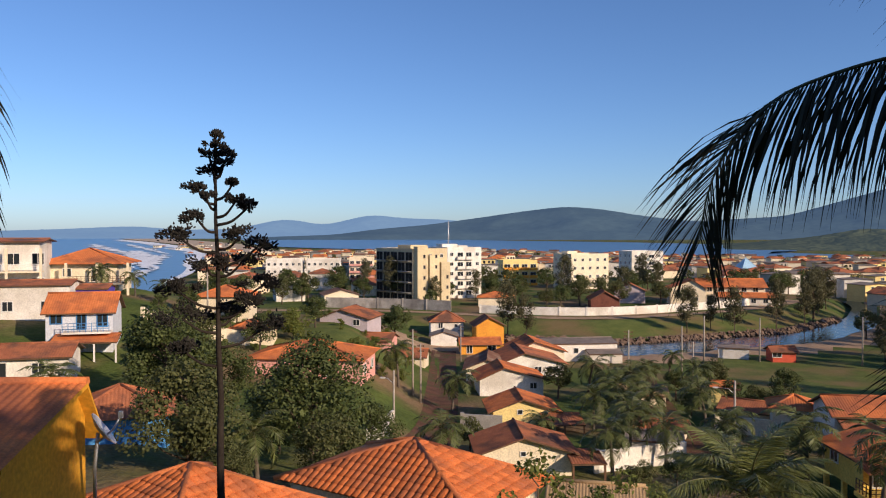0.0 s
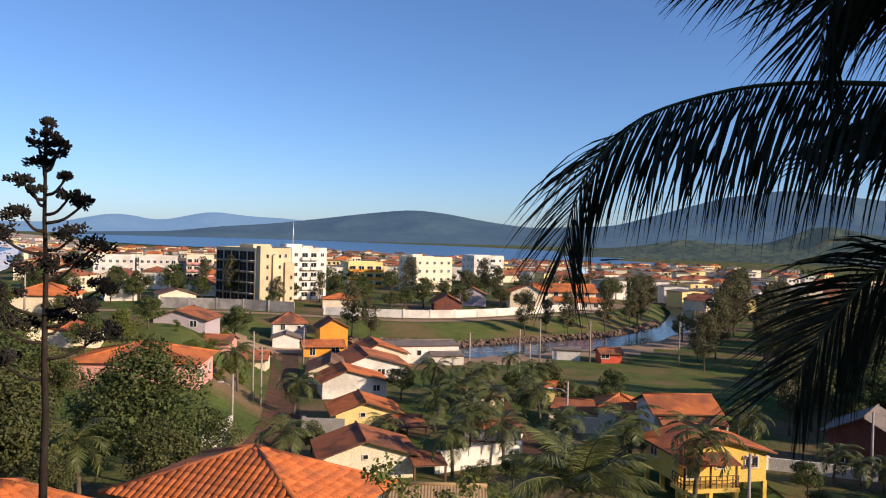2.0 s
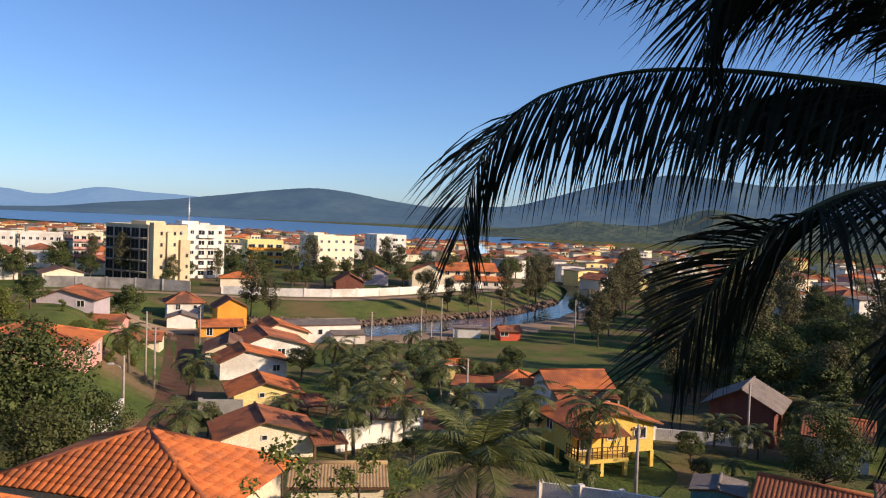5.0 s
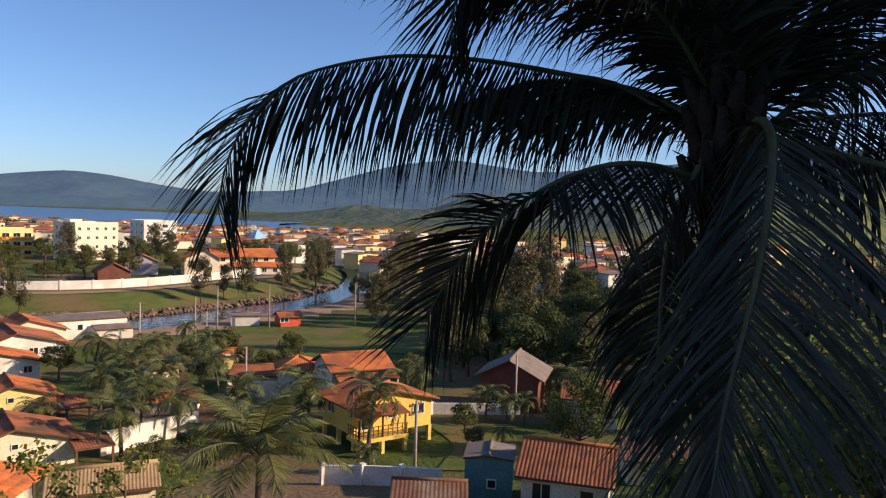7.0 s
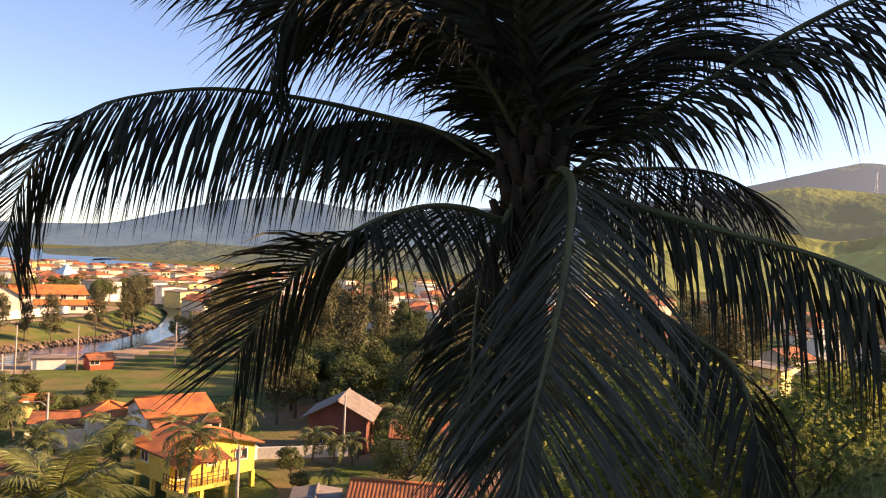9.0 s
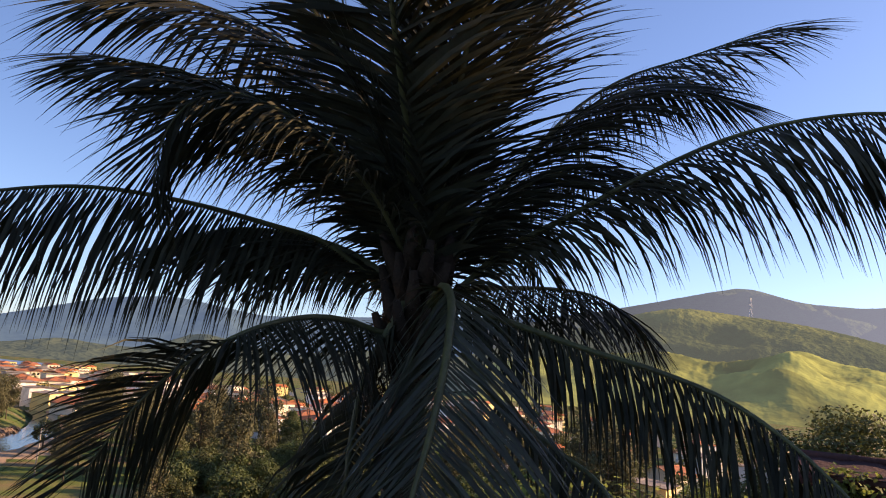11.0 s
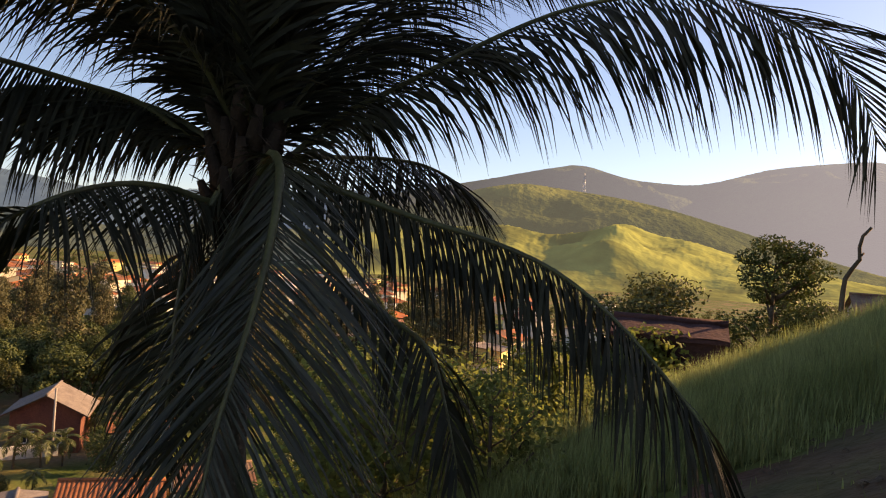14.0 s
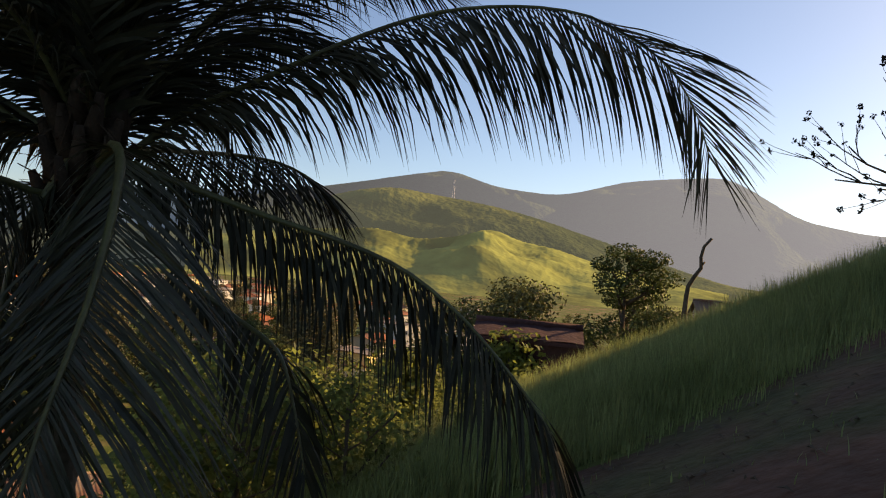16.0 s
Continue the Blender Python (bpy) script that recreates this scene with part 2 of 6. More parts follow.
# ---- mesh helpers ----
def part(name, bm, mats, parent=None, label=""):
    me = bpy.data.meshes.new(name)
    bm.to_mesh(me)
    bm.free()
    for m in mats if isinstance(mats, (list, tuple)) else (mats,):
        me.materials.append(m)
    ob = new(name, me)
    ob.parent = parent
    if label:
        ob["label"] = label
    return ob


def quick(name, verts, faces, mats, parent=None, label="", slots=None, smooth=False):
    me = bpy.data.meshes.new(name)
    me.from_pydata(verts, [], faces)
    for m in mats if isinstance(mats, (list, tuple)) else (mats,):
        me.materials.append(m)
    if slots:
        me.polygons.foreach_set("material_index", slots)
    if smooth:
        me.polygons.foreach_set("use_smooth", [True] * len(faces))
    ob = new(name, me)
    ob.parent = parent
    if label:
        ob["label"] = label
    return ob


def empty(name, m, label, category, group=""):
    ob = new(name)
    ob.matrix_world = m
    ob.empty_display_size = 0.2
    return tagged(ob, label, category, group)


def add_box(bm, x, y, z, sx, sy, sz, rot=None):
    """A box whose base centre is at x, y, z."""
    m = Matrix.Translation((x, y, z + sz / 2))
    if rot:
        m = m @ Matrix.Rotation(radians(rot), 4, "Z")
    bmesh.ops.create_cube(bm, size=1, matrix=m @ Matrix.Diagonal((sx, sy, sz, 1)))


def tube(bm, pts, radii, sides=6):
    rings = []
    for i, p in enumerate(pts):
        p = Vector(p)
        t = (Vector(pts[min(i + 1, len(pts) - 1)]) - Vector(pts[max(i - 1, 0)])).normalized()
        u = t.orthogonal().normalized() if not rings else (u - t * u.dot(t)).normalized()
        v = t.cross(u)
        r = radii[i] if isinstance(radii, (list, tuple)) else radii
        rings.append([bm.verts.new(p + (u * math.cos(k * math.tau / sides) + v * math.sin(k * math.tau / sides)) * r) for k in range(sides)])
    for a, b in zip(rings, rings[1:]):
        for k in range(sides):
            bm.faces.new((a[k], a[(k + 1) % sides], b[(k + 1) % sides], b[k])).smooth = True
    bm.faces.new(rings[-1])
    bm.faces.new(rings[0][::-1])


def spline(pts, n):
    """n + 1 places along a smooth line through the points, evenly by length."""
    p = [Vector(q) for q in pts]
    fine = []
    for i in range(len(p) - 1):
        a, b, c, d = p[max(i - 1, 0)], p[i], p[i + 1], p[min(i + 2, len(p) - 1)]
        for k in range(12):
            t = k / 12
            fine.append(0.5 * (2 * b + (c - a) * t + (2 * a - 5 * b + 4 * c - d) * t * t + (3 * b - a - 3 * c + d) * t ** 3))
    fine.append(p[-1])
    run = [0.0]
    for a, b in zip(fine, fine[1:]):
        run.append(run[-1] + (b - a).length)
    out, j = [], 0
    for i in range(n + 1):
        s = run[-1] * i / n
        while j < len(run) - 2 and run[j + 1] < s:
            j += 1
        k = (s - run[j]) / max(run[j + 1] - run[j], 1e-9)
        out.append(fine[j].lerp(fine[j + 1], k))
    return out


# ---- terrain ----
def step(a, b, v):
    v = min(max((v - a) / (b - a), 0.0), 1.0)
    return v * v * (3 - 2 * v)


def lerp_list(v, xs, ys):
    for i in range(len(xs) - 1):
        if v <= xs[i + 1]:
            k = max(0.0, (v - xs[i]) / (xs[i + 1] - xs[i]))
            return ys[i] + k * (ys[i + 1] - ys[i])
    return ys[-1]


SHORE_X = (-400, -60, 11, 35, 55, 77, 97, 111, 128, 150)      # the river's far bank
SHORE_Y = (175, 168, 158, 152, 160, 170, 190, 210, 245, 330)
FALL_S = (-400, -27, 0, 4, 8, 15, 25, 40, 55, 75, 100, 135, 5000)   # the hillside, by metres down the slope
FALL_Z = (34, 34, 20.4, 18.4, 16.0, 12.6, 8.6, 4.8, 2.9, 1.9, 1.2, 0.5, 0.5)
LEFT_D = (0, 8, 15, 25, 45, 80, 105, 125, 150, 200, 240)     # the headland towards the sea
LEFT_Z = (0, 0, .5, 1.5, 4.0, 6.4, 12.0, 13.6, 9.5, 0.6, 0)


COAST_Y = (200, 250, 470, 560, 780, 990, 1620, 2900, 4400)      # the shoreline of the sea
COAST_X = (-96, -100, -146, -176, -236, -314, -574, -1195, -1895)


def height(x, y):
    """The ground's height."""
    d, az = math.hypot(x, y), math.degrees(math.atan2(x, y))
    z = lerp_list(y + 0.35 * max(0.0, x - 14) + 0.1 * max(0.0, -x - 10), FALL_S, FALL_Z)
    if y > 0 and x < 0:
        z += lerp_list(d, LEFT_D, LEFT_Z) * (0.62 * step(0, -8, az) if az > -12 else 0.62 + 0.38 * step(-12, -24, az)) * step(-75, -50, az)
    shore = lerp_list(x, SHORE_X, SHORE_Y)
    if x < 150 and y > shore - 16:
        k = step(shore + 1, shore + 18, y) * (1 - step(100, 150, x))
        bed = step(shore - 16, shore - 12, y) * (1 - step(shore - 2, shore + 1, y)) * step(4, 12, x)
        k *= step(4, 50, x - lerp_list(y, COAST_Y, COAST_X))
        z = z * (1 - k) + 3.0 * k * (1 - step(500, 900, d)) - 1.6 * bed
    if y > 200 and x < -60:
        z -= 2.0 * step(6, -12, x - lerp_list(y, COAST_Y, COAST_X)) * step(200, 235, y)
    return z - 0.6 * step(420, 600, d)


def polar(name, mats, rings, a0, a1, na, zfun, slot=None, label="", kind="structure"):
    verts, faces, slots = [], [], []
    for r in rings:
        for k in range(na + 1):
            az = radians(a0 + (a1 - a0) * k / na)
            x, y = r * math.sin(az), r * math.cos(az)
            verts.append((x, y, zfun(x, y)))
    for i in range(len(rings) - 1):
        for k in range(na):
            v = i * (na + 1) + k
            faces.append((v, v + 1, v + na + 2, v + na + 1))
            if slot:
                c = verts[v]
                slots.append(slot(c[0], c[1]))
    ob = quick(name, verts, faces, mats, None, "", slots or None, True)
    return tagged(ob, label, "", "", kind)


def ground_slot(x, y):
    if 4 < x < 15.5 and -9 < y < 0.3 and y < -0.6 - 1.42 * (x - 7.0 - 0.25 * math.sin(y * 2.3)):
        return 1
    if -6 < x < 4.5 and y < 1.5:
        return 1
    shore = lerp_list(x, SHORE_X, SHORE_Y)
    if -30 < x < 130 and shore - 27 < y < shore - 14:
        return 2
    return 0


RINGS = [0.002, 0.05, 0.15, 0.28] + [0.4 * 1.036 ** k for k in range(266)] + [4900.0]
polar("ground", (GRASS, DIRT, SAND), RINGS, -180, 180, 400, height, ground_slot, "grassy hillside running down to flat town land")


def sheet(name, pts_a, pts_b, mat, lift, n=60, label="", kind="structure", flat=None):
    """A strip between two lines, lying on the ground or at one level."""
    a, b = spline([(*p, 0) for p in pts_a], n), spline([(*p, 0) for p in pts_b], n)
    verts, faces, w = [], [], 6
    for p, q in zip(a, b):
        for k in range(w + 1):
            c = p.lerp(q, k / w)
            verts.append((c.x, c.y, (height(c.x, c.y) + lift) if flat is None else flat))
    for i in range(n):
        for k in range(w):
            v = i * (w + 1) + k
            faces.append((v, v + 1, v + w + 2, v + w + 1))
    return tagged(quick(name, verts, faces, mat, None, "", None, True), label, "", "", kind)


# water
sheet("water_lagoon", [(-900, 3400), (-400, 3150), (33, 2830), (300, 2350), (503, 1918), (560, 1500), (470, 1020), (394, 930), (430, 760)],
      [(-420, 1700), (-300, 1350), (-152, 1130), (81, 946), (150, 850), (197, 774), (240, 720), (275, 685), (360, 690)], LAGOON, 0, 80, "wide blue lagoon", flat=0.35)
sheet("water_river", [(6, 158.5), (11, 157.5), (35, 151.5), (55, 159.5), (77, 169.5), (97, 189.5), (111, 209.5), (128, 244.5), (150, 329)],
      [(6, 146), (11, 142), (35, 137), (55, 143), (77, 154), (97, 174), (114, 190), (140, 225), (175, 320)], RIVER, 0, 60, "still dark river between banks", flat=0.18)
sheet("water_sea", [(-100, 250), (-150, 470), (-180, 560), (-240, 780), (-318, 990), (-580, 1620), (-1200, 2900), (-1900, 4400)],
      [(-900, 250), (-1200, 500), (-1400, 700), (-1700, 900), (-2000, 1200), (-3000, 2000), (-3900, 2900), (-4000, 4400)], SEA, 0, 80, "blue sea", flat=0.2)
sheet("beach", [(-96, 250), (-140, 470), (-170, 560), (-228, 780), (-304, 990), (-560, 1620), (-1180, 2900), (-1880, 4400)],
      [(-52, 250), (-92, 470), (-115, 560), (-160, 780), (-222, 1010), (-440, 1660), (-1000, 2960), (-1640, 4450)], BEACH, 0, 80, "pale sandy beach", flat=0.45)
rng = random.Random(40)
for i in range(17):      # broken lines of surf
    base = [(-120, 330), (-150, 470), (-180, 560), (-240, 780), (-318, 990), (-580, 1620), (-1200, 2900)]
    k0 = rng.randrange(0, 4) if i else 0
    base = base[k0:k0 + rng.randrange(2, 5)] if i > 1 else base
    off, wide = (1, 16) if i < 2 else (rng.uniform(6, 95) * rng.uniform(0.4, 1), rng.uniform(5, 17))
    verts, faces = [], []
    line = spline([(x, y, 0) for x, y in base], 90)
    for n, p in enumerate(line):
        g = p.y / 520
        e = math.sin(math.pi * n / 90) ** 0.5
        jag = noise.noise(Vector((n * 0.22, i * 3.1, 0))) * 6 * g
        w = wide * g * e * (0.75 + 0.9 * noise.noise(Vector((n * 0.31, i * 7.7, 2))))
        verts += [(p.x - off * g + jag, p.y, 0.5 + 0.02 * i), (p.x - off * g + jag - max(w, 0.3), p.y, 0.5 + 0.02 * i)]
    faces = [(2 * n, 2 * n + 2, 2 * n + 3, 2 * n + 1) for n in range(90)]
    tagged(quick("wave_foam", verts, faces, FOAM), "white line of breaking surf", "", "", "structure")
# roads and lawns
sheet("road_far_bank", [(-60, 188), (-15, 187), (11, 176), (33, 170), (55, 178), (82, 195), (104, 218)], [(-60, 192), (-15, 191), (11, 180), (33, 174), (55, 182), (80, 199), (99, 222)], SAND, 0.06, 60, "pale road along the embankment")
sheet("street", [(-4.6, 62), (-2.6, 80), (-2.2, 100), (-2.0, 125), (-2, 140)], [(-0.2, 62), (1.4, 80), (2.0, 100), (2.2, 125), (2.4, 140)], DIRT, 0.06, 40, "unpaved village street")
sheet("lane", [(20, 66), (22, 80), (25, 100), (28, 118)], [(24, 66), (26, 80), (29, 100), (32, 118)], DIRT, 0.06, 30, "unpaved lane")
sheet("lawn_field", [(36, 98), (42, 118), (48, 130)], [(84, 92), (84, 112), (78, 128)], LAWN, 0.08, 24, "mown green field")
sheet("lawn_slope", [(-24, 93), (-17, 95), (-10, 97), (-7, 99)], [(-26, 108), (-18, 110), (-12, 110), (-8, 108)], LAWN, 0.08, 24, "bright green grassy slope on the headland")
sheet("lawn_garden", [(31, 44), (34, 47), (37.5, 51), (40, 60)], [(36, 40), (39, 44), (43.5, 50), (46, 58)], LAWN, 0.08, 20, "short green garden lawn")
sheet("lawn_bank", [(-8, 164), (11, 160), (35, 154), (55, 162), (77, 172), (92, 186)], [(-8, 183), (11, 175), (35, 169), (55, 177), (77, 188), (92, 200)], LAWN, 0.1, 40, "green grassy embankment")


# ---- hills and mountains ----
def range_of_hills(name, line, dist, depth, mats, label, rough=0.22, freq=0.0016, step_az=0.2, slot=None, seed=0.0, back=600):
    """A ridge whose skyline follows (azimuth, elevation) in degrees at a distance in metres."""
    azs, els = [p[0] for p in line], [p[1] for p in line]
    n = int((azs[-1] - azs[0]) / step_az)
    rows = 34
    verts, faces, slots = [], [], []
    for i in range(rows + 5):
        k = i / rows
        for j in range(n + 1):
            az = azs[0] + (azs[-1] - azs[0]) * j / n
            sm = sum(lerp_list(az + o, azs, els) for o in (-0.9, -0.45, 0, 0.45, 0.9)) / 5
            top = 22 + dist * math.tan(radians(sm))
            r = dist - depth * (1 - k) if k <= 1 else dist + back * (k - 1) * rows / 5
            x, y = r * math.sin(radians(az)), r * math.cos(radians(az))
            f = math.sin(min(k, 1) * math.pi / 2) ** 1.25 if k <= 1 else max(0.0, 1 - ((k - 1) * rows / 5) ** 1.5)
            q = Vector((x * freq, y * freq, seed))
            rid = 1 - 2 * abs(noise.noise(q)) + 0.5 * (1 - 2 * abs(noise.noise(q * 2.3))) + 0.25 * noise.noise(q * 6)
            small = noise.noise(q * 30) + 0.6 * noise.noise(q * 70)
            swing = f * (1 - f) * 4 * rough if k <= 1 else 0
            z = top * (f + swing * (rid - 0.4) * 0.9) + min(top, 60) * 0.035 * small * min(1.0, f * 2)
            if k < 1:
                z = min(z, 22 + (top - 22) * r / dist)      # the foreslope stays below the skyline
            verts.append((x, y, max(z, -3.0) if f < 0.02 else z))
    for i in range(rows + 4):
        for j in range(n):
            v = i * (n + 1) + j
            faces.append((v, v + 1, v + n + 2, v + n + 1))
            if slot:
                slots.append(slot(azs[0] + (azs[-1] - azs[0]) * j / n, i / rows, verts[v]))
    return tagged(quick(name, verts, faces, mats, None, "", slots or None, True), label, "", "", "structure")


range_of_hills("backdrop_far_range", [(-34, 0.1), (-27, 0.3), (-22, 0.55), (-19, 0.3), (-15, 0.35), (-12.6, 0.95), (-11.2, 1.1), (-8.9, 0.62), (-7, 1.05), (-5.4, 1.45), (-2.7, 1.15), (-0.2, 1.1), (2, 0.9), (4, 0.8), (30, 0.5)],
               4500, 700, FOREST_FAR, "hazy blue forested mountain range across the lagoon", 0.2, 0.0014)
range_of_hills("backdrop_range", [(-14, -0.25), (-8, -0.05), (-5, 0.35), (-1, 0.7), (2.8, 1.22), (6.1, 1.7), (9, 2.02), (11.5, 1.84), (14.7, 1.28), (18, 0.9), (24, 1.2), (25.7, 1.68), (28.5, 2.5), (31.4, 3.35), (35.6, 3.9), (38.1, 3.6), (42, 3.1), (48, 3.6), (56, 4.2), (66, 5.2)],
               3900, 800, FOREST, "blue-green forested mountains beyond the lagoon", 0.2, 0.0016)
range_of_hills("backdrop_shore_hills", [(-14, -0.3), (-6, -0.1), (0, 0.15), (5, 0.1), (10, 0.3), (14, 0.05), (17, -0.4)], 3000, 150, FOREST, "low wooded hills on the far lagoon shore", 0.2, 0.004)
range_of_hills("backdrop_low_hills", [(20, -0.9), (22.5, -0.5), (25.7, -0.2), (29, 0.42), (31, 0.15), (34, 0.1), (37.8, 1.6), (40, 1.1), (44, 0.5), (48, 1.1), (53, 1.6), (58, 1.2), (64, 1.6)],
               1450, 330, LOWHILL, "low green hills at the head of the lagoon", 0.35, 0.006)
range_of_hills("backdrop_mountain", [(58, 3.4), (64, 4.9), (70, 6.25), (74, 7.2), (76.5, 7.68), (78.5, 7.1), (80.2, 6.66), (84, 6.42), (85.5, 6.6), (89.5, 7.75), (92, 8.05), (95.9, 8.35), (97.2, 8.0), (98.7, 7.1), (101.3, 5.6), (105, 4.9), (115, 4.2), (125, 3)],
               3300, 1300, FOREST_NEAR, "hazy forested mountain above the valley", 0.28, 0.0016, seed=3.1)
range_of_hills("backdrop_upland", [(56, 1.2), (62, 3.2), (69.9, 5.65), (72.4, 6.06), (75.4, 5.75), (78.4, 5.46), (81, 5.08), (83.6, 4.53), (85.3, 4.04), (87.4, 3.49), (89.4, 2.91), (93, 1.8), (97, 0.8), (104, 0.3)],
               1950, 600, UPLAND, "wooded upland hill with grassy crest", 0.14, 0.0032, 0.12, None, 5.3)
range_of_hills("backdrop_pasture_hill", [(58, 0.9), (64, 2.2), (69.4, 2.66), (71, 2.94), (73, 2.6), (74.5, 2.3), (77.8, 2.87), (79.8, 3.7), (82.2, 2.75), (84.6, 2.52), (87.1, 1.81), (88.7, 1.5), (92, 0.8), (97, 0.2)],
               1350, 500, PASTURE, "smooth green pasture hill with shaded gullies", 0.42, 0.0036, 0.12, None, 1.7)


# ---- houses ----
def tiled_slope(verts, faces, a, b, c, d, pitch=0.24, rise=0.034):
    """A slope of barrel tile ribs running straight down: a-b the upper edge, d-c the lower edge."""
    a, b, c, d = Vector(a), Vector(b), Vector(c), Vector(d)
    along = (c - d).normalized()
    L = (c - d).length
    foot = d + along * (a - d).dot(along)
    up = (a - foot)
    H = up.length
    up = up / H
    nrm = along.cross(up)
    if nrm.z < 0:
        nrm = -nrm
    ua, ub = (a - d).dot(along), (b - d).dot(along)
    n = max(3, round(L / pitch))
    base = len(verts)
    for i in range(4 * n + 1):
        u = L * i / (4 * n)
        v = H
        if u < ua:
            v = H * u / max(ua, 1e-6)
        if u > ub:
            v = min(v, H * (L - u) / max(L - ub, 1e-6))
        h = nrm * (rise * abs(math.sin(i / 4 * math.pi)))
        p = d + along * u + h
        verts.append(tuple(p))
        verts.append(tuple(p + up * max(v, 0.01)))
    for i in range(4 * n):
        q = base + 2 * i
        faces.append((q, q + 2, q + 3, q + 1))


def slab(bm, pts, thick):
    """A plate below four corners."""
    v = [bm.verts.new(p) for p in pts]
    w = [bm.verts.new((p[0], p[1], p[2] - thick)) for p in pts]
    n = len(pts)
    bm.faces.new(v)
    bm.faces.new(w[::-1])
    for i in range(n):
        bm.faces.new((v[i], w[i], w[(i + 1) % n], v[(i + 1) % n]))


def window(parent, x, y, z, w, h, side, frame_mat=None, name="window", arch=False):
    """A window proud of a wall. side: the way it faces, F, B, L or R."""
    rot = {"F": 0, "R": 90, "B": 180, "L": -90}[side]
    bm = bmesh.new()
    t = min(0.09, w * 0.12)
    add_box(bm, -w / 2 + t / 2, 0, 0, t, 0.10, h)
    add_box(bm, w / 2 - t / 2, 0, 0, t, 0.10, h)
    add_box(bm, 0, 0, h - t, w - 2 * t, 0.10, t)
    add_box(bm, 0, 0, 0, w - 2 * t, 0.14, t)
    if w > 0.9:
        add_box(bm, 0, 0, t, t * 0.7, 0.08, h - 2 * t)
    ob = part(name, bm, frame_mat or FRAME_WHITE, parent)
    ob.location, ob.rotation_euler = (x, y, z), (0, 0, radians(rot))
    bm = bmesh.new()
    add_box(bm, 0, 0.02, t, w - 2 * t, 0.05, h - 2 * t)
    part("pane", bm, BAY_SHADE if frame_mat is CONCRETE else GLASS, ob, "dark plate for shade in an open bay" if frame_mat is CONCRETE else "dark glass pane")
    return ob


def house(x, y, rot, w, d, h, rise, wall, roof, label, apex=0.5, over=0.5, wins=(), hip=False, name="house", base=None, sink=2.0, trim=WOOD, frame_mat=None, pitch=0.24, ridge_x=False, point=False):
    """A tiled house. Front faces -y before the turn; the gables stand on the front and back, or at the sides with ridge_x."""
    zb = base if base is not None else min(height(x + p, y + q) for p in (-w / 3, w / 3) for q in (-d / 3, d / 3)) + 0.1
    root = empty(name, pose(x, y, zb, 0, 0, rot), label, "house")
    if ridge_x:
        w, d = d, w
    bm = bmesh.new()
    ax = w * (apex - 0.5)
    up = (0, 0) if hip else (rise - 0.06, rise - 0.06)
    prof = [(-w / 2, -sink), (w / 2, -sink), (w / 2, h), (ax, h + up[0]), (-w / 2, h)] if not hip else [(-w / 2, -sink), (w / 2, -sink), (w / 2, h), (-w / 2, h)]
    f = [bm.verts.new((px, -d / 2, pz)) for px, pz in prof]
    g = [bm.verts.new((px, d / 2, pz)) for px, pz in prof]
    n = len(prof)
    bm.faces.new(f)
    bm.faces.new(g[::-1])
    for i in range(n):
        bm.faces.new((f[i], g[i], g[(i + 1) % n], f[(i + 1) % n]))
    turn = 90 if ridge_x else 0
    wl = part("wall", bm, wall, root)
    wl.rotation_euler = (0, 0, radians(turn))
    verts, faces = [], []
    bm = bmesh.new()
    if hip:
        o, rl = over, 0.0 if point else max(0.0, d - w) / 2
        s = rise / (w / 2)
        ez = h - o * s
        c = [(-w / 2 - o, -d / 2 - o, ez), (w / 2 + o, -d / 2 - o, ez), (w / 2 + o, d / 2 + o, ez), (-w / 2 - o, d / 2 + o, ez)]
        r0, r1 = (0, -rl, h + rise), (0, rl, h + rise)
        for q in ((r0, r0, c[1], c[0]), (r0, r1, c[2], c[1]), (r1, r1, c[3], c[2]), (r1, r0, c[0], c[3])):
            tiled_slope(verts, faces, q[0], q[1], q[2], q[3], pitch)
        v = [bm.verts.new((p[0] * 0.985, p[1] * 0.985, p[2] - 0.02)) for p in c]
        t0, t1 = bm.verts.new((r0[0], r0[1], r0[2] - 0.03)), bm.verts.new((r1[0], r1[1] + 0.02, r1[2] - 0.03))
        for q in ((v[0], v[1], t0), (v[1], v[2], t1, t0), (v[2], v[3], t1), (v[3], v[0], t0, t1), (v[3], v[2], v[1], v[0])):
            bm.faces.new(q)
        caps = [(r0, c[0]), (r0, c[1]), (r1, c[2]), (r1, c[3])] + ([(r0, r1)] if rl > 0.1 else [])
    else:
        o = over
        sl, sr = rise / (w / 2 + ax), rise / (w / 2 - ax)
        le, re = (-w / 2 - o, h - o * sl), (w / 2 + o, h - o * sr)
        y0, y1 = -d / 2 - o * 0.8, d / 2 + o * 0.8
        tiled_slope(verts, faces, (ax, y1, h + rise), (ax, y0, h + rise), (le[0], y0, le[1]), (le[0], y1, le[1]), pitch)
        tiled_slope(verts, faces, (ax, y0, h + rise), (ax, y1, h + rise), (re[0], y1, re[1]), (re[0], y0, re[1]), pitch)
        slab(bm, [(le[0], y0, le[1] - 0.01), (ax, y0, h + rise - 0.01), (ax, y1, h + rise - 0.01), (le[0], y1, le[1] - 0.01)], 0.11)
        slab(bm, [(ax, y0, h + rise - 0.012), (re[0], y0, re[1] - 0.01), (re[0], y1, re[1] - 0.01), (ax, y1, h + rise - 0.012)], 0.11)
        caps = [((ax, y0, h + rise), (ax, y1, h + rise))]
    rf = quick("roof", verts, faces, roof, root, "", None, True)
    rf.rotation_euler = (0, 0, radians(turn))
    dk = part("roof_deck", bm, trim, rf)
    bm = bmesh.new()
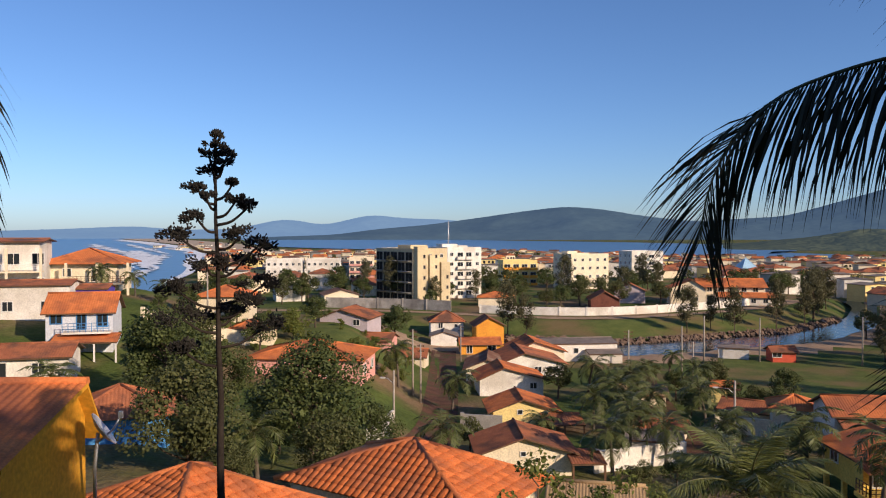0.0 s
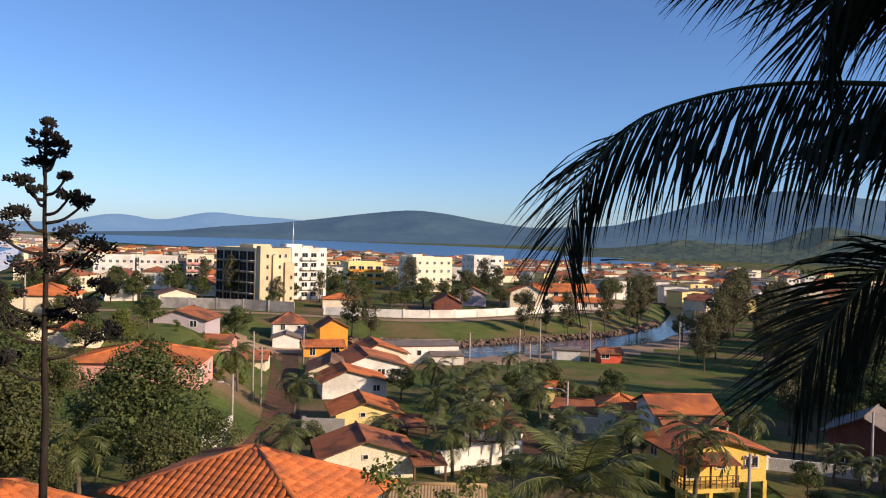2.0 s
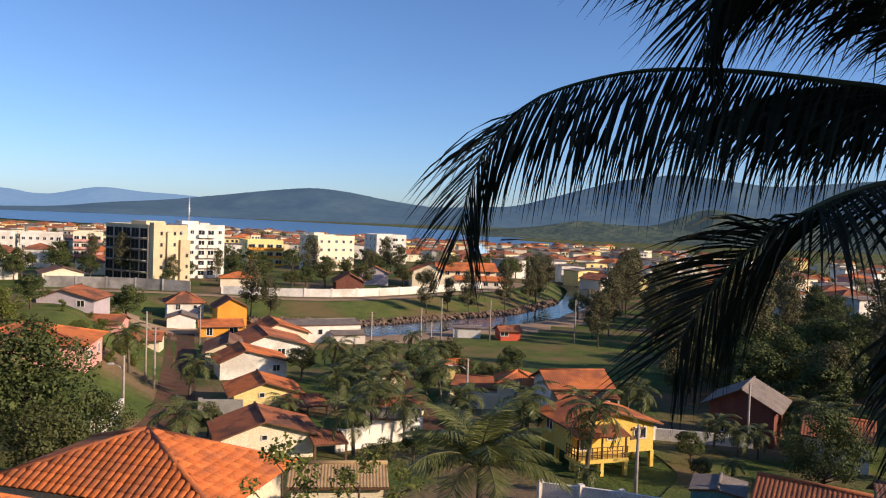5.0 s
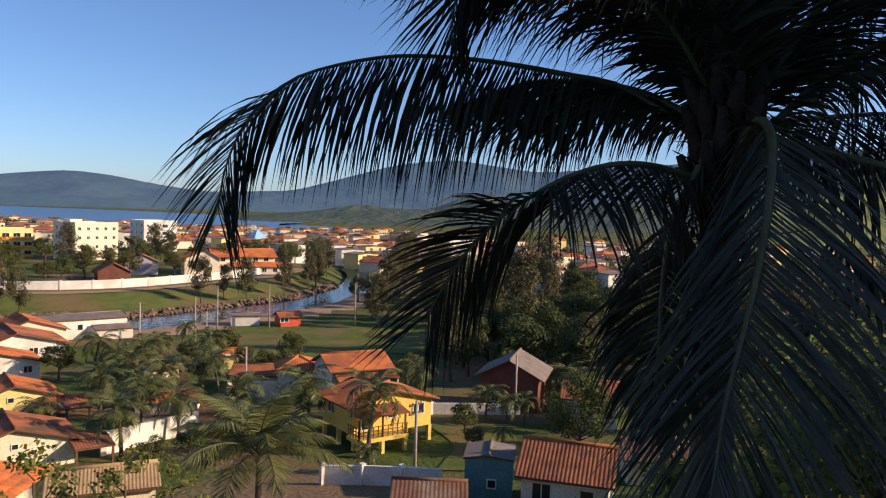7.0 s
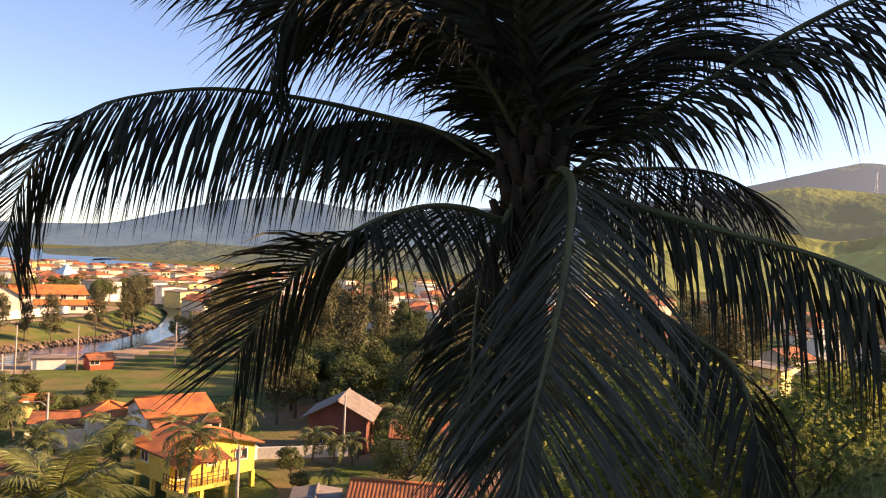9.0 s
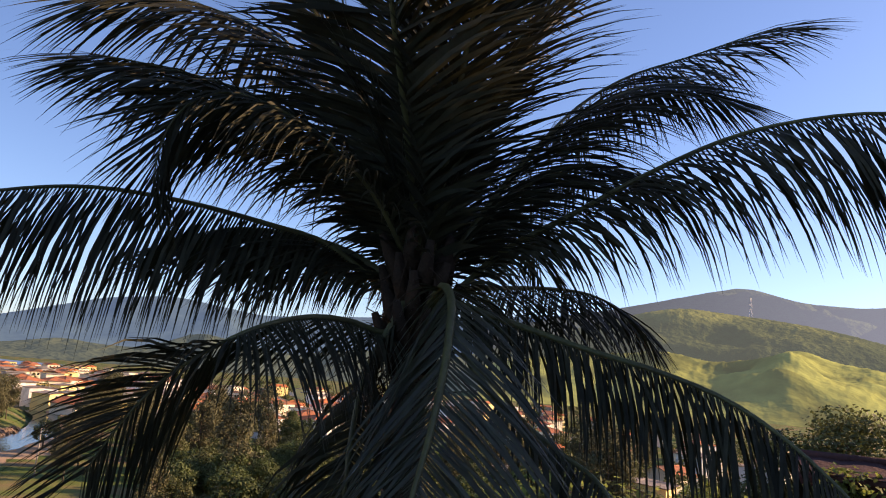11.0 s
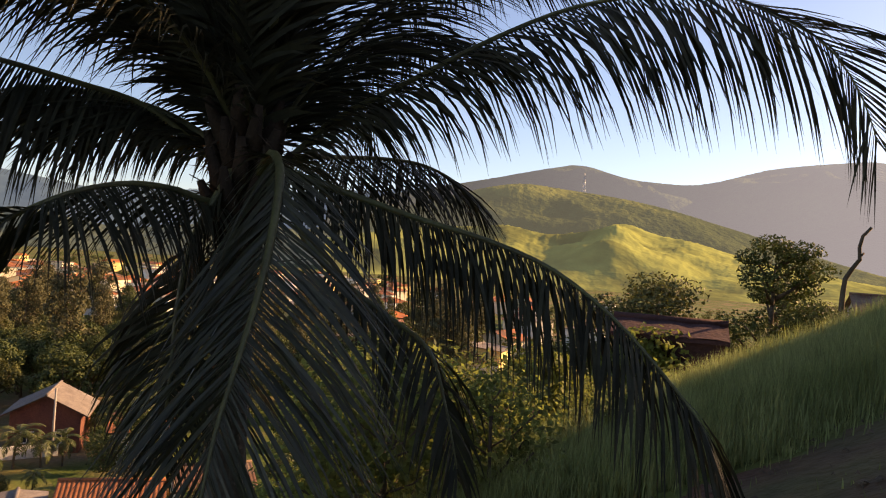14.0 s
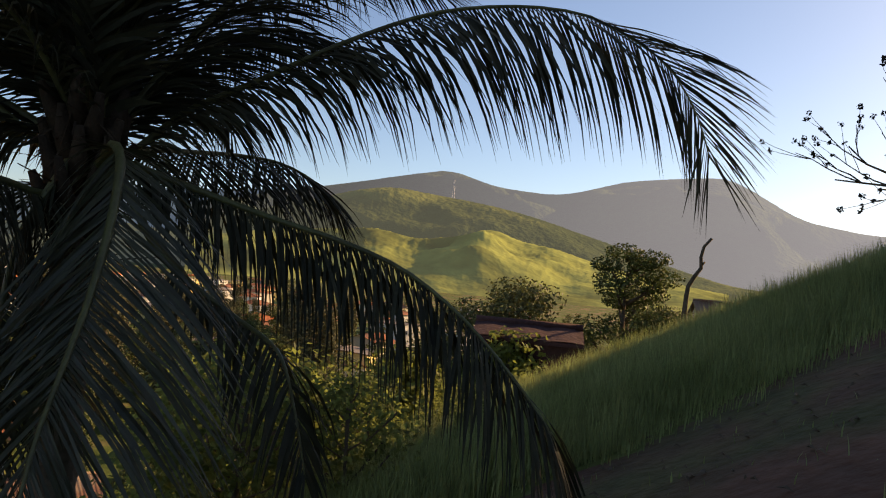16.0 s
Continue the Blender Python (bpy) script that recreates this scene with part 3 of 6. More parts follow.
    for p, q in caps:
        tube(bm, [(p[0], p[1], p[2] + 0.03), (q[0], q[1], q[2] + 0.03)], 0.12, 6)
    part("ridge_cap", bm, roof, rf)
    for side, u, z, ww, hh in wins:
        W, Dp = (d, w) if ridge_x else (w, d)
        px, py = {"F": (u, -Dp / 2 - 0.02), "B": (u, Dp / 2 + 0.02), "L": (-W / 2 - 0.02, u), "R": (W / 2 + 0.02, u)}[side]
        window(root, px, py, z, ww, hh, side, frame_mat, "door" if z < 0.15 and hh > 1.7 else "window")
    return root


def veranda(root, x, y, z, w, d, h, roof, post_mat=WOOD, posts=3, drop=0.5):
    """A lean-to roof on posts before a house's front."""
    verts, faces = [], []
    tiled_slope(verts, faces, (x - w / 2, y, z + h), (x + w / 2, y, z + h), (x + w / 2, y - d, z + h - drop), (x - w / 2, y - d, z + h - drop))
    rf = quick("veranda_roof", verts, faces, roof, root, "", None, True)
    bm = bmesh.new()
    slab(bm, [(x - w / 2, y - d, z + h - drop - 0.02), (x + w / 2, y - d, z + h - drop - 0.02), (x + w / 2, y, z + h - 0.02), (x - w / 2, y, z + h - 0.02)], 0.1)
    part("roof_deck", bm, WOOD, rf)
    for i in range(posts):
        bm = bmesh.new()
        add_box(bm, x - w / 2 + 0.15 + (w - 0.3) * i / max(posts - 1, 1), y - d + 0.15, z - 1.2, 0.16, 0.16, h - drop + 1.1)
        part("post", bm, post_mat, root)


def railing(root, x0, y0, x1, y1, z, mat, h=0.9, step_m=0.5, name="railing"):
    bm = bmesh.new()
    L = math.hypot(x1 - x0, y1 - y0)
    n = max(2, int(L / step_m))
    for i in range(n + 1):
        t = i / n
        add_box(bm, x0 + (x1 - x0) * t, y0 + (y1 - y0) * t, z, 0.06, 0.06, h)
    for k in (0.35, 0.65, 1.0):
        tube(bm, [(x0, y0, z + h * k), (x1, y1, z + h * k)], 0.035, 4)
    return part(name, bm, mat, root)


def apartment(x, y, rot, w, d, floors, wall, label, side_cols=3, front_cols=4, balconies=(), fh=2.85, parapet=0.8, base=None, towers=(), trim=None, open_left=False):
    zb = base if base is not None else height(x, y)
    root = empty("apartment_building", pose(x, y, zb, 0, 0, rot), label, "apartment building")
    H = floors * fh
    bm = bmesh.new()
    add_box(bm, 0, 0, -2, w, d, H + 2)
    for px, py, sx, sy in ((0, -d / 2 + 0.1, w, 0.2), (0, d / 2 - 0.1, w, 0.2), (-w / 2 + 0.1, 0, 0.2, d - 0.4), (w / 2 - 0.1, 0, 0.2, d - 0.4)):
        add_box(bm, px, py, H + 0.002, sx, sy, parapet)
    part("wall", bm, wall, root)
    for px, py, sx, sy, sz in towers:
        bm = bmesh.new()
        add_box(bm, px, py, H - 0.2, sx, sy, sz + 0.2)
        part("roof_tower", bm, wall, root)
    for f in range(floors):
        z = f * fh + 1.0
        for c in range(front_cols):
            u = -w / 2 + w * (c + 0.5) / front_cols
            if c in balconies:
                bm = bmesh.new()
                bw = w / front_cols * 0.86
                add_box(bm, u, -d / 2 - 0.55, z - 1.0, bw, 1.1, 0.15)
                add_box(bm, u, -d / 2 - 1.05, z - 0.85, bw, 0.08, 0.75)
                add_box(bm, u - bw / 2 + 0.05, -d / 2 - 0.55, z - 0.85, 0.08, 1.0, 0.75)
                add_box(bm, u + bw / 2 - 0.05, -d / 2 - 0.55, z - 0.85, 0.08, 1.0, 0.75)
                part("balcony", bm, trim or wall, root)
                window(root, u, -d / 2 - 0.03, z - 0.85, bw * 0.8, 2.0, "F")
            else:
                window(root, u, -d / 2 - 0.03, z, 1.1, 1.1, "F")
        for c in range(side_cols):
            u = -d / 2 + d * (c + 0.5) / side_cols
            window(root, w / 2 + 0.03, u, z, 0.9, 1.1, "R")
            window(root, -w / 2 - 0.03, u, z - (0.7 if open_left else 0), 3.0 if open_left else 1.1, 2.4 if open_left else 1.3, "L", CONCRETE if open_left else None)
    return root


# ---- plants ----
def leaf_cloud(rng, centres, n, size, squash=0.75, droop=0.0):
    verts, faces = [], []
    for _ in range(n):
        c, r = rng.choice(centres)
        d = Vector((rng.gauss(0, 1), rng.gauss(0, 1), rng.gauss(0, 1))).normalized()
        p = Vector(c) + Vector((d.x, d.y, d.z * squash)) * r * rng.uniform(0.45, 1.0) ** 0.6
        t = Vector((rng.gauss(0, 1), rng.gauss(0, 1), rng.gauss(0, 0.7) - droop)).normalized()
        s = t.cross((d + Vector((0, 0, 0.5))).normalized())
        if s.length < 0.1:
            continue
        s.normalize()
        L, W = size * rng.uniform(0.6, 1.3), size * rng.uniform(0.22, 0.42)
        b = len(verts)
        bend = Vector((0, 0, -0.12 * L))
        verts += [tuple(p - t * L / 2), tuple(p + s * W), tuple(p + t * L / 2 + bend), tuple(p - s * W)]
        faces.append((b, b + 1, b + 2, b + 3))
    return verts, faces


def tree(m, h, r, n, size, leaf, label, name="tree", seed=1, clumps=16, trunk_h=0.35, squash=0.75, droop=0.0, trunk_r=0.16, category="tree", narrow=1.0, group=""):
    rng = random.Random(seed)
    root = empty(name, m, label, category, group)
    th = h * trunk_h
    bm = bmesh.new()
    tube(bm, [(0, 0, -0.6), (0.05, 0, th * 0.5), (0.1, 0.06, th), (0.05, 0.02, h * 0.8)], [trunk_r * 1.3, trunk_r, trunk_r * 0.8, 0.03], 7)
    centres = []
    for i in range(clumps):
        az, k = rng.uniform(0, math.tau), (i + 0.5) / clumps
        z = th + (h - th) * (0.12 + 0.80 * k)
        rad = r * narrow * math.sin(math.pi * (0.18 + 0.75 * k)) * rng.uniform(0.35, 0.85)
        c = Vector((rad * math.cos(az), rad * math.sin(az), z))
        centres.append((c, r * rng.uniform(0.26, 0.46)))
        mid = Vector((0.08, 0.04, max(th * 0.8, z - rad * 0.8)))
        tube(bm, [mid, mid.lerp(c, 0.5) + Vector((0, 0, -0.1 * rad)), c], [trunk_r * 0.45, trunk_r * 0.3, 0.02], 5)
    part("trunk", bm, BARK, root)
    v, f = leaf_cloud(rng, centres, n, size, squash, droop)
    tagged(quick("crown", v, f, leaf, root), kind="stuff")
    return root


def frond_mesh(pts, leaflets, length, width, droop, forward, seed, curl=0.0, wild=0.12, tip=0.45, base_bare=0.12, segs=4, fan=1.0, hang=0.4, twist=0.0, from_k=0.5, skew=1.0):
    """Rachis and leaflets of one palm frond along a line of places; droop 0 is stiff, 1 hangs straight down."""
    rng = random.Random(seed)
    n = leaflets
    line = spline(pts, n)
    verts, faces = [], []
    down = Vector((0, 0, -1))
    side_old = None
    for i in range(int(n * base_bare), n + 1):
        t = i / n
        tan = (line[min(i + 1, n)] - line[max(i - 1, 0)]).normalized()
        side = tan.cross(Vector((0, 0, 1)))
        side = side.normalized() if side.length > 0.15 else (side_old or Vector((1, 0, 0)))
        if side_old and side.dot(side_old) < 0:
            side = -side
        side_old = side
        k = (t - base_bare) / (1 - base_bare)
        turned = step(from_k, min(1.0, from_k + 0.3), k)
        if twist and turned:
            a = radians(twist) * turned
            side = side * math.cos(a) + tan.cross(side) * math.sin(a)
        L = length * (0.45 + 0.55 * math.sin(min(1.0, k * 2.2) * math.pi / 2)) * (1 - (1 - tip) * max(0.0, (k - 0.45) / 0.55) ** 1.4)
        for sgn in (-1, 1):
            Ls = L * rng.uniform(0.86, 1.08)
            end = max(0.0, (k - 0.68) / 0.32)
            fw = forward + 1.3 * end
            stiff = turned if twist else 0.0
            upper = 1.0 if (side * sgn).z > 0 else 0.25      # the lower row goes on hanging
            fw += 0.45 * stiff - 0.95 * end * stiff
            d = (side * sgn * fan * (skew if sgn > 0 else 1.0) * (1 - 0.24 * stiff) * (1 - 0.25 * end) + tan * fw + down * hang * (1 - 0.6 * stiff * upper) * (1 - 0.8 * end * upper) * (1 - 0.75 * abs(tan.z)) + Vector((rng.gauss(0, wild), rng.gauss(0, wild), rng.gauss(0, wild) + curl))).normalized()
            p = line[i] + Vector((0, 0, 0.0))
            w0 = width * rng.uniform(0.8, 1.15) * (1 - 0.4 * end)
            face = tan.lerp(Vector((rng.gauss(0, 1), rng.gauss(0, 1), 0)), 0.25).normalized()
            dr = min(0.97, max(0.0, droop * rng.uniform(0.7, 1.2) * (1 - 0.6 * end) * (1 - 0.35 * stiff * upper)))
            base = len(verts)
            for s in range(segs + 1):
                q = s / segs
                w = w0 * (0.45 + 1.1 * q if q < 0.4 else 0.89 * (1 - q) / 0.6 + 0.03)
                across = (face - d * face.dot(d)).normalized()
                verts.append(tuple(p - across * w / 2))
                verts.append(tuple(p + across * w / 2))
                p = p + d * (Ls / segs)
                d = d.lerp(down, dr * (0.30 + 0.5 * q)).normalized()
            for s in range(segs):
                b = base + 2 * s
                faces.append((b, b + 1, b + 3, b + 2))
    return line, verts, faces


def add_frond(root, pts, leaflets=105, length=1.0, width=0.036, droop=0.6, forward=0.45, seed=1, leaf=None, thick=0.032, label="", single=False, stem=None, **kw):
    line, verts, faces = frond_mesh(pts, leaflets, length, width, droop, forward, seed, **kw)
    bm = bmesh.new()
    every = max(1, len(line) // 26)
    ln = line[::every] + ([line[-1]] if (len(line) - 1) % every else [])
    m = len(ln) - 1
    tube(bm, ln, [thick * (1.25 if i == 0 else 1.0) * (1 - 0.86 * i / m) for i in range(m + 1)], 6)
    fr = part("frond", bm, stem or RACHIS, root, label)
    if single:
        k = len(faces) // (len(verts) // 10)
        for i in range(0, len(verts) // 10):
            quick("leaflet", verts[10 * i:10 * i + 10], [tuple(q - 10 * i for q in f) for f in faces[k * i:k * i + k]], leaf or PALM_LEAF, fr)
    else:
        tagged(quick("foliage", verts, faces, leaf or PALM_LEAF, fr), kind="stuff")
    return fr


def coconut_palm(m, h, seed, label, leaf=None, size=1.0, count=13, leaflets=34, lean=0.6, group="coconut palms in the village", top_up=1.25, low_up=-0.5, bow=0.38):
    """A whole palm seen from afar."""
    rng = random.Random(seed)
    root = empty("palm_tree", m, label, "palm tree", group)
    bm = bmesh.new()
    top = Vector((lean * rng.uniform(-1, 1), lean * rng.uniform(-1, 1), h))
    pts = spline([(0, 0, -0.5), (top.x * 0.2, top.y * 0.2, h * 0.4), (top.x * 0.7, top.y * 0.7, h * 0.8), tuple(top)], 14)
    tube(bm, pts, [0.17 - 0.005 * i + 0.008 * (i % 2) for i in range(15)], 8)
    part("trunk", bm, PALM_BARK, root)
    for i in range(count):
        az = math.tau * (i * 0.381966) + rng.uniform(-0.2, 0.2)
        up = top_up - (top_up - low_up) * (i / count) + rng.uniform(-0.1, 0.1)
        L = size * rng.uniform(2.5, 3.2)
        d = Vector((math.cos(az), math.sin(az), 0))
        pts, p, el = [top], top.copy(), up
        for k in range(5):
            p = p + (d * math.cos(el) + Vector((0, 0, math.sin(el)))) * L / 5
            el -= rng.uniform(bow - 0.08, bow + 0.08)
            pts.append(p)
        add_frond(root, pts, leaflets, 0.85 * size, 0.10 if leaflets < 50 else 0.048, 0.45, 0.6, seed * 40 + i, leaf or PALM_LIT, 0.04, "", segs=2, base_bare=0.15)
    return root


# ---- the palm beside the camera ----
PX, PY = 5.08, 3.52
palm = empty("palm_tree", pose(0, 0, 0), "dark shaded coconut palm with long arching drooping fronds", "palm tree")
palm.location = (PX, PY, height(PX, PY))
bpy.context.view_layer.update()
O = Vector((PX, PY, height(PX, PY)))


def local(pts):
    return [tuple(Vector(p) - O) for p in pts]


bm = bmesh.new()
ring = []
for i in range(41):
    k = i / 40
    ring.append(((0.05 * math.sin(k * 3), 0.03 * math.sin(k * 2), -0.4 + k * 4.35), 0.17 - 0.03 * k + (0.014 if i % 2 else 0) + 0.06 * max(0, 0.15 - k)))
tube(bm, [p for p, r in ring], [r for p, r in ring], 14)
part("trunk", bm, PALM_BARK, palm, "ringed grey palm trunk")
rng = random.Random(5)
bm = bmesh.new()
for i in range(26):      # old leaf bases round the crown
    az, z = i * 2.4, 3.35 + 0.03 * i
    d = Vector((math.cos(az), math.sin(az), 0))
    tube(bm, [Vector((0, 0, z)) + d * 0.08, Vector((0, 0, z + 0.22)) + d * 0.22, Vector((0, 0, z + 0.45)) + d * rng.uniform(0.24, 0.36)], [0.10, 0.07, 0.03], 6)
part("leaf_base", bm, FIBRES, palm, "brown fibrous old leaf bases")
v, f = [], []
for i in range(500):
    az, z = rng.uniform(0, math.tau), rng.uniform(3.2, 4.3)
    p = Vector((math.cos(az), math.sin(az), 0)) * rng.uniform(0.12, 0.3) + Vector((0, 0, z))
    q = p + Vector((rng.gauss(0, 0.16), rng.gauss(0, 0.16), rng.uniform(-0.35, 0.1)))
    s = Vector((rng.gauss(0, 1), rng.gauss(0, 1), rng.gauss(0, 1))).normalized() * 0.009
    b = len(v)
    v += [tuple(p - s), tuple(p + s), tuple(q + s * 0.4), tuple(q - s * 0.4)]
    f.append((b, b + 1, b + 2, b + 3))
quick("fibre", v, f, FIBRES, palm, "loose brown hanging palm fibre")

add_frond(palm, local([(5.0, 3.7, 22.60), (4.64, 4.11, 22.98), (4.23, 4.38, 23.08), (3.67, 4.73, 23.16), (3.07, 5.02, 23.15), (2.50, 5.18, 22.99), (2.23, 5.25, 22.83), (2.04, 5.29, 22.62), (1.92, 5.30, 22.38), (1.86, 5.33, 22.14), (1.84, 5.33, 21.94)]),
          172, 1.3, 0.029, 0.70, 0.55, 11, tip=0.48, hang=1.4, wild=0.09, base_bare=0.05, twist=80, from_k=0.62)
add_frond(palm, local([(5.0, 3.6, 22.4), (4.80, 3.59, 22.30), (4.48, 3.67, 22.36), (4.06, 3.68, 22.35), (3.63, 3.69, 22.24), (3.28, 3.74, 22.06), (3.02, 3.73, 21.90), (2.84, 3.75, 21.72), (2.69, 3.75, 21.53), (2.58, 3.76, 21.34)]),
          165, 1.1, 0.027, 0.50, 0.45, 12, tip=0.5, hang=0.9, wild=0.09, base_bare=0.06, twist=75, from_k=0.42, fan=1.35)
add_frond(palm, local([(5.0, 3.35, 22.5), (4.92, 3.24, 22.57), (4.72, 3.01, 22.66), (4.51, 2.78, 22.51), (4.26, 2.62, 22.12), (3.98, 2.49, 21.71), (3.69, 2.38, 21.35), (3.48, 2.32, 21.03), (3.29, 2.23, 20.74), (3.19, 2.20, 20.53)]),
          150, 1.38, 0.029, 0.34, 0.75, 13, tip=0.75, wild=0.07, base_bare=0.11, thick=0.042, hang=0.35, skew=0.55, single=True, leaf=PALM_SKYLIT, stem=RACHIS_GREEN)
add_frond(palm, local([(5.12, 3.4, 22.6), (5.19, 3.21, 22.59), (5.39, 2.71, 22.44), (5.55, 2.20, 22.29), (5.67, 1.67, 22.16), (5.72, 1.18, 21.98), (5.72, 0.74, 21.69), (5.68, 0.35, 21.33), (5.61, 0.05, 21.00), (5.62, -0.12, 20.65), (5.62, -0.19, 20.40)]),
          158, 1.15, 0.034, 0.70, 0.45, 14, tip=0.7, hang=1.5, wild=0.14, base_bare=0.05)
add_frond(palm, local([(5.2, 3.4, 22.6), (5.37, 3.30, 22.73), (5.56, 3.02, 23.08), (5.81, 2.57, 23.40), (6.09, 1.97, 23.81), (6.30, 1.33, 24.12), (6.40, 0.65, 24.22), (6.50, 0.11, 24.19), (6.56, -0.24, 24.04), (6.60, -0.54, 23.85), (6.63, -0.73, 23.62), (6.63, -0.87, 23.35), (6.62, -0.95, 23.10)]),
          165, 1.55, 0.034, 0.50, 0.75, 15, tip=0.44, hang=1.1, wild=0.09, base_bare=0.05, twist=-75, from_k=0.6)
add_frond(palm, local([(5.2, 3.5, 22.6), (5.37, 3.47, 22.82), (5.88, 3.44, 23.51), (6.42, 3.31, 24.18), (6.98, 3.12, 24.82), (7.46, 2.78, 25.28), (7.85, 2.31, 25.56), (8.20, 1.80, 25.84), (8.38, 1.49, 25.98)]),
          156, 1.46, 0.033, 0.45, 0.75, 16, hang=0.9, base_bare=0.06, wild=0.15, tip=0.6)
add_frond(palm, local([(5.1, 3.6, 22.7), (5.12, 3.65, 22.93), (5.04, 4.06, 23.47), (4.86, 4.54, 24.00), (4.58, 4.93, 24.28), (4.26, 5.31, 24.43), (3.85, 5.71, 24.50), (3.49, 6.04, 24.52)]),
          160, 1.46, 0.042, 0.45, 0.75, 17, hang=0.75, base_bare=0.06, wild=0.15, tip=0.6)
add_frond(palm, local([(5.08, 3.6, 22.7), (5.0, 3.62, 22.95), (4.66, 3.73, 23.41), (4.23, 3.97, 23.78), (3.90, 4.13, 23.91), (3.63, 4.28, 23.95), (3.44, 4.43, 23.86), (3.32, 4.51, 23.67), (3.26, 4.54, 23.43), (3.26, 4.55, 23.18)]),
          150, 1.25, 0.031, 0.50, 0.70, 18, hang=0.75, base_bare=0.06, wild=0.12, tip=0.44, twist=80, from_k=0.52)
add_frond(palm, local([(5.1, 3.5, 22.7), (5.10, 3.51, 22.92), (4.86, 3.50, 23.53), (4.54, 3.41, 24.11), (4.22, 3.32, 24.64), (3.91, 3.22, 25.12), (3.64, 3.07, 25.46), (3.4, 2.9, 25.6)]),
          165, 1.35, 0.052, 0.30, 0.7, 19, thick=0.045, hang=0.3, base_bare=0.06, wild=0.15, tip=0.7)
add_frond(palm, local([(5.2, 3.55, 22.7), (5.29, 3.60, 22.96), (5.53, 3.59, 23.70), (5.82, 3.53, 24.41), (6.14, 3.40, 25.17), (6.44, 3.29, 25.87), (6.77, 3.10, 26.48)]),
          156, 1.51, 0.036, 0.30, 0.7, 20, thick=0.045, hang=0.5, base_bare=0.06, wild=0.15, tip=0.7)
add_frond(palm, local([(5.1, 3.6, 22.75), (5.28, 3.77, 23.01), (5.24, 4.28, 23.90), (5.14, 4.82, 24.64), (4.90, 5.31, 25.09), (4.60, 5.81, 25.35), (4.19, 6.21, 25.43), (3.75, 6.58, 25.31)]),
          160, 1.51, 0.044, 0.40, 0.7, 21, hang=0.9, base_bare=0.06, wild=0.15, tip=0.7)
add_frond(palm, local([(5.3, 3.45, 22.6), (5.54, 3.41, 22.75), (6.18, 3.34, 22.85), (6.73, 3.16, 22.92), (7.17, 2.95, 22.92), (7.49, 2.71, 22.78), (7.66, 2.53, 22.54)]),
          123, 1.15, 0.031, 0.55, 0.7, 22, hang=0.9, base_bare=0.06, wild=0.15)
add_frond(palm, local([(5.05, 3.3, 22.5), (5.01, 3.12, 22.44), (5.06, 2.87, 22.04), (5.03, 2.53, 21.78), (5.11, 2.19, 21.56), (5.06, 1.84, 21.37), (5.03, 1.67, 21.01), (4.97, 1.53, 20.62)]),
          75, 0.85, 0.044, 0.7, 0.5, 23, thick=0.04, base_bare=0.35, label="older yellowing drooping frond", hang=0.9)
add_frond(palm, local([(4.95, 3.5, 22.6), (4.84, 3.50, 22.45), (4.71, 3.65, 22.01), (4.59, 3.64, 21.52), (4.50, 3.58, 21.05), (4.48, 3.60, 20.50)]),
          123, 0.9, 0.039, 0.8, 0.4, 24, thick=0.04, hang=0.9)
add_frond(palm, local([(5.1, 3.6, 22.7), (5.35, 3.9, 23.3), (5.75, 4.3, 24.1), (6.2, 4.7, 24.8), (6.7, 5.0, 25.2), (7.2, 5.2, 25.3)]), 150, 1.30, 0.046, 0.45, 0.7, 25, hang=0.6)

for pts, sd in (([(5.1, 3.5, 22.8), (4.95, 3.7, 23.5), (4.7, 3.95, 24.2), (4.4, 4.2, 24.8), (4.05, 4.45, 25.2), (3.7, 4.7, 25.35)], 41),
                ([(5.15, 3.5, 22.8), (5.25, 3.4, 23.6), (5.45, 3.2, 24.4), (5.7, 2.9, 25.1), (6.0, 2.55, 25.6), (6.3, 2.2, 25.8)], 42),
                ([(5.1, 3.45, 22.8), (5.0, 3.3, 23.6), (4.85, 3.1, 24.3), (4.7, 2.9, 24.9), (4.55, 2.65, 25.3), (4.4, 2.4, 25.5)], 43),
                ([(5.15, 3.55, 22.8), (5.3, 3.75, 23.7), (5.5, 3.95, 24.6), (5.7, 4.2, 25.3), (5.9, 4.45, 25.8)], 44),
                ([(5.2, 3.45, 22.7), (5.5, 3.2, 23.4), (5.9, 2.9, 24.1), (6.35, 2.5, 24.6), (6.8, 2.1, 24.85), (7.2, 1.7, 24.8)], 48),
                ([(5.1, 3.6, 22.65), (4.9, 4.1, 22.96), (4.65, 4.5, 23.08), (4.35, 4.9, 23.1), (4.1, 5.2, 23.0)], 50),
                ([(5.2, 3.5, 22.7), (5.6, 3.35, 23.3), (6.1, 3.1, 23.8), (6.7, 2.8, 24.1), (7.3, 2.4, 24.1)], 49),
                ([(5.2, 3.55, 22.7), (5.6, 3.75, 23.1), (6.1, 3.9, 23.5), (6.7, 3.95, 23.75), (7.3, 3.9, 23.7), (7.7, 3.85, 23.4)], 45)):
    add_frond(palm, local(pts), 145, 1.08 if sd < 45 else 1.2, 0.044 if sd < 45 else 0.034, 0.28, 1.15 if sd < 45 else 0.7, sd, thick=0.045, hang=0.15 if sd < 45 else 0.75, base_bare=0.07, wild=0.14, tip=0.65)

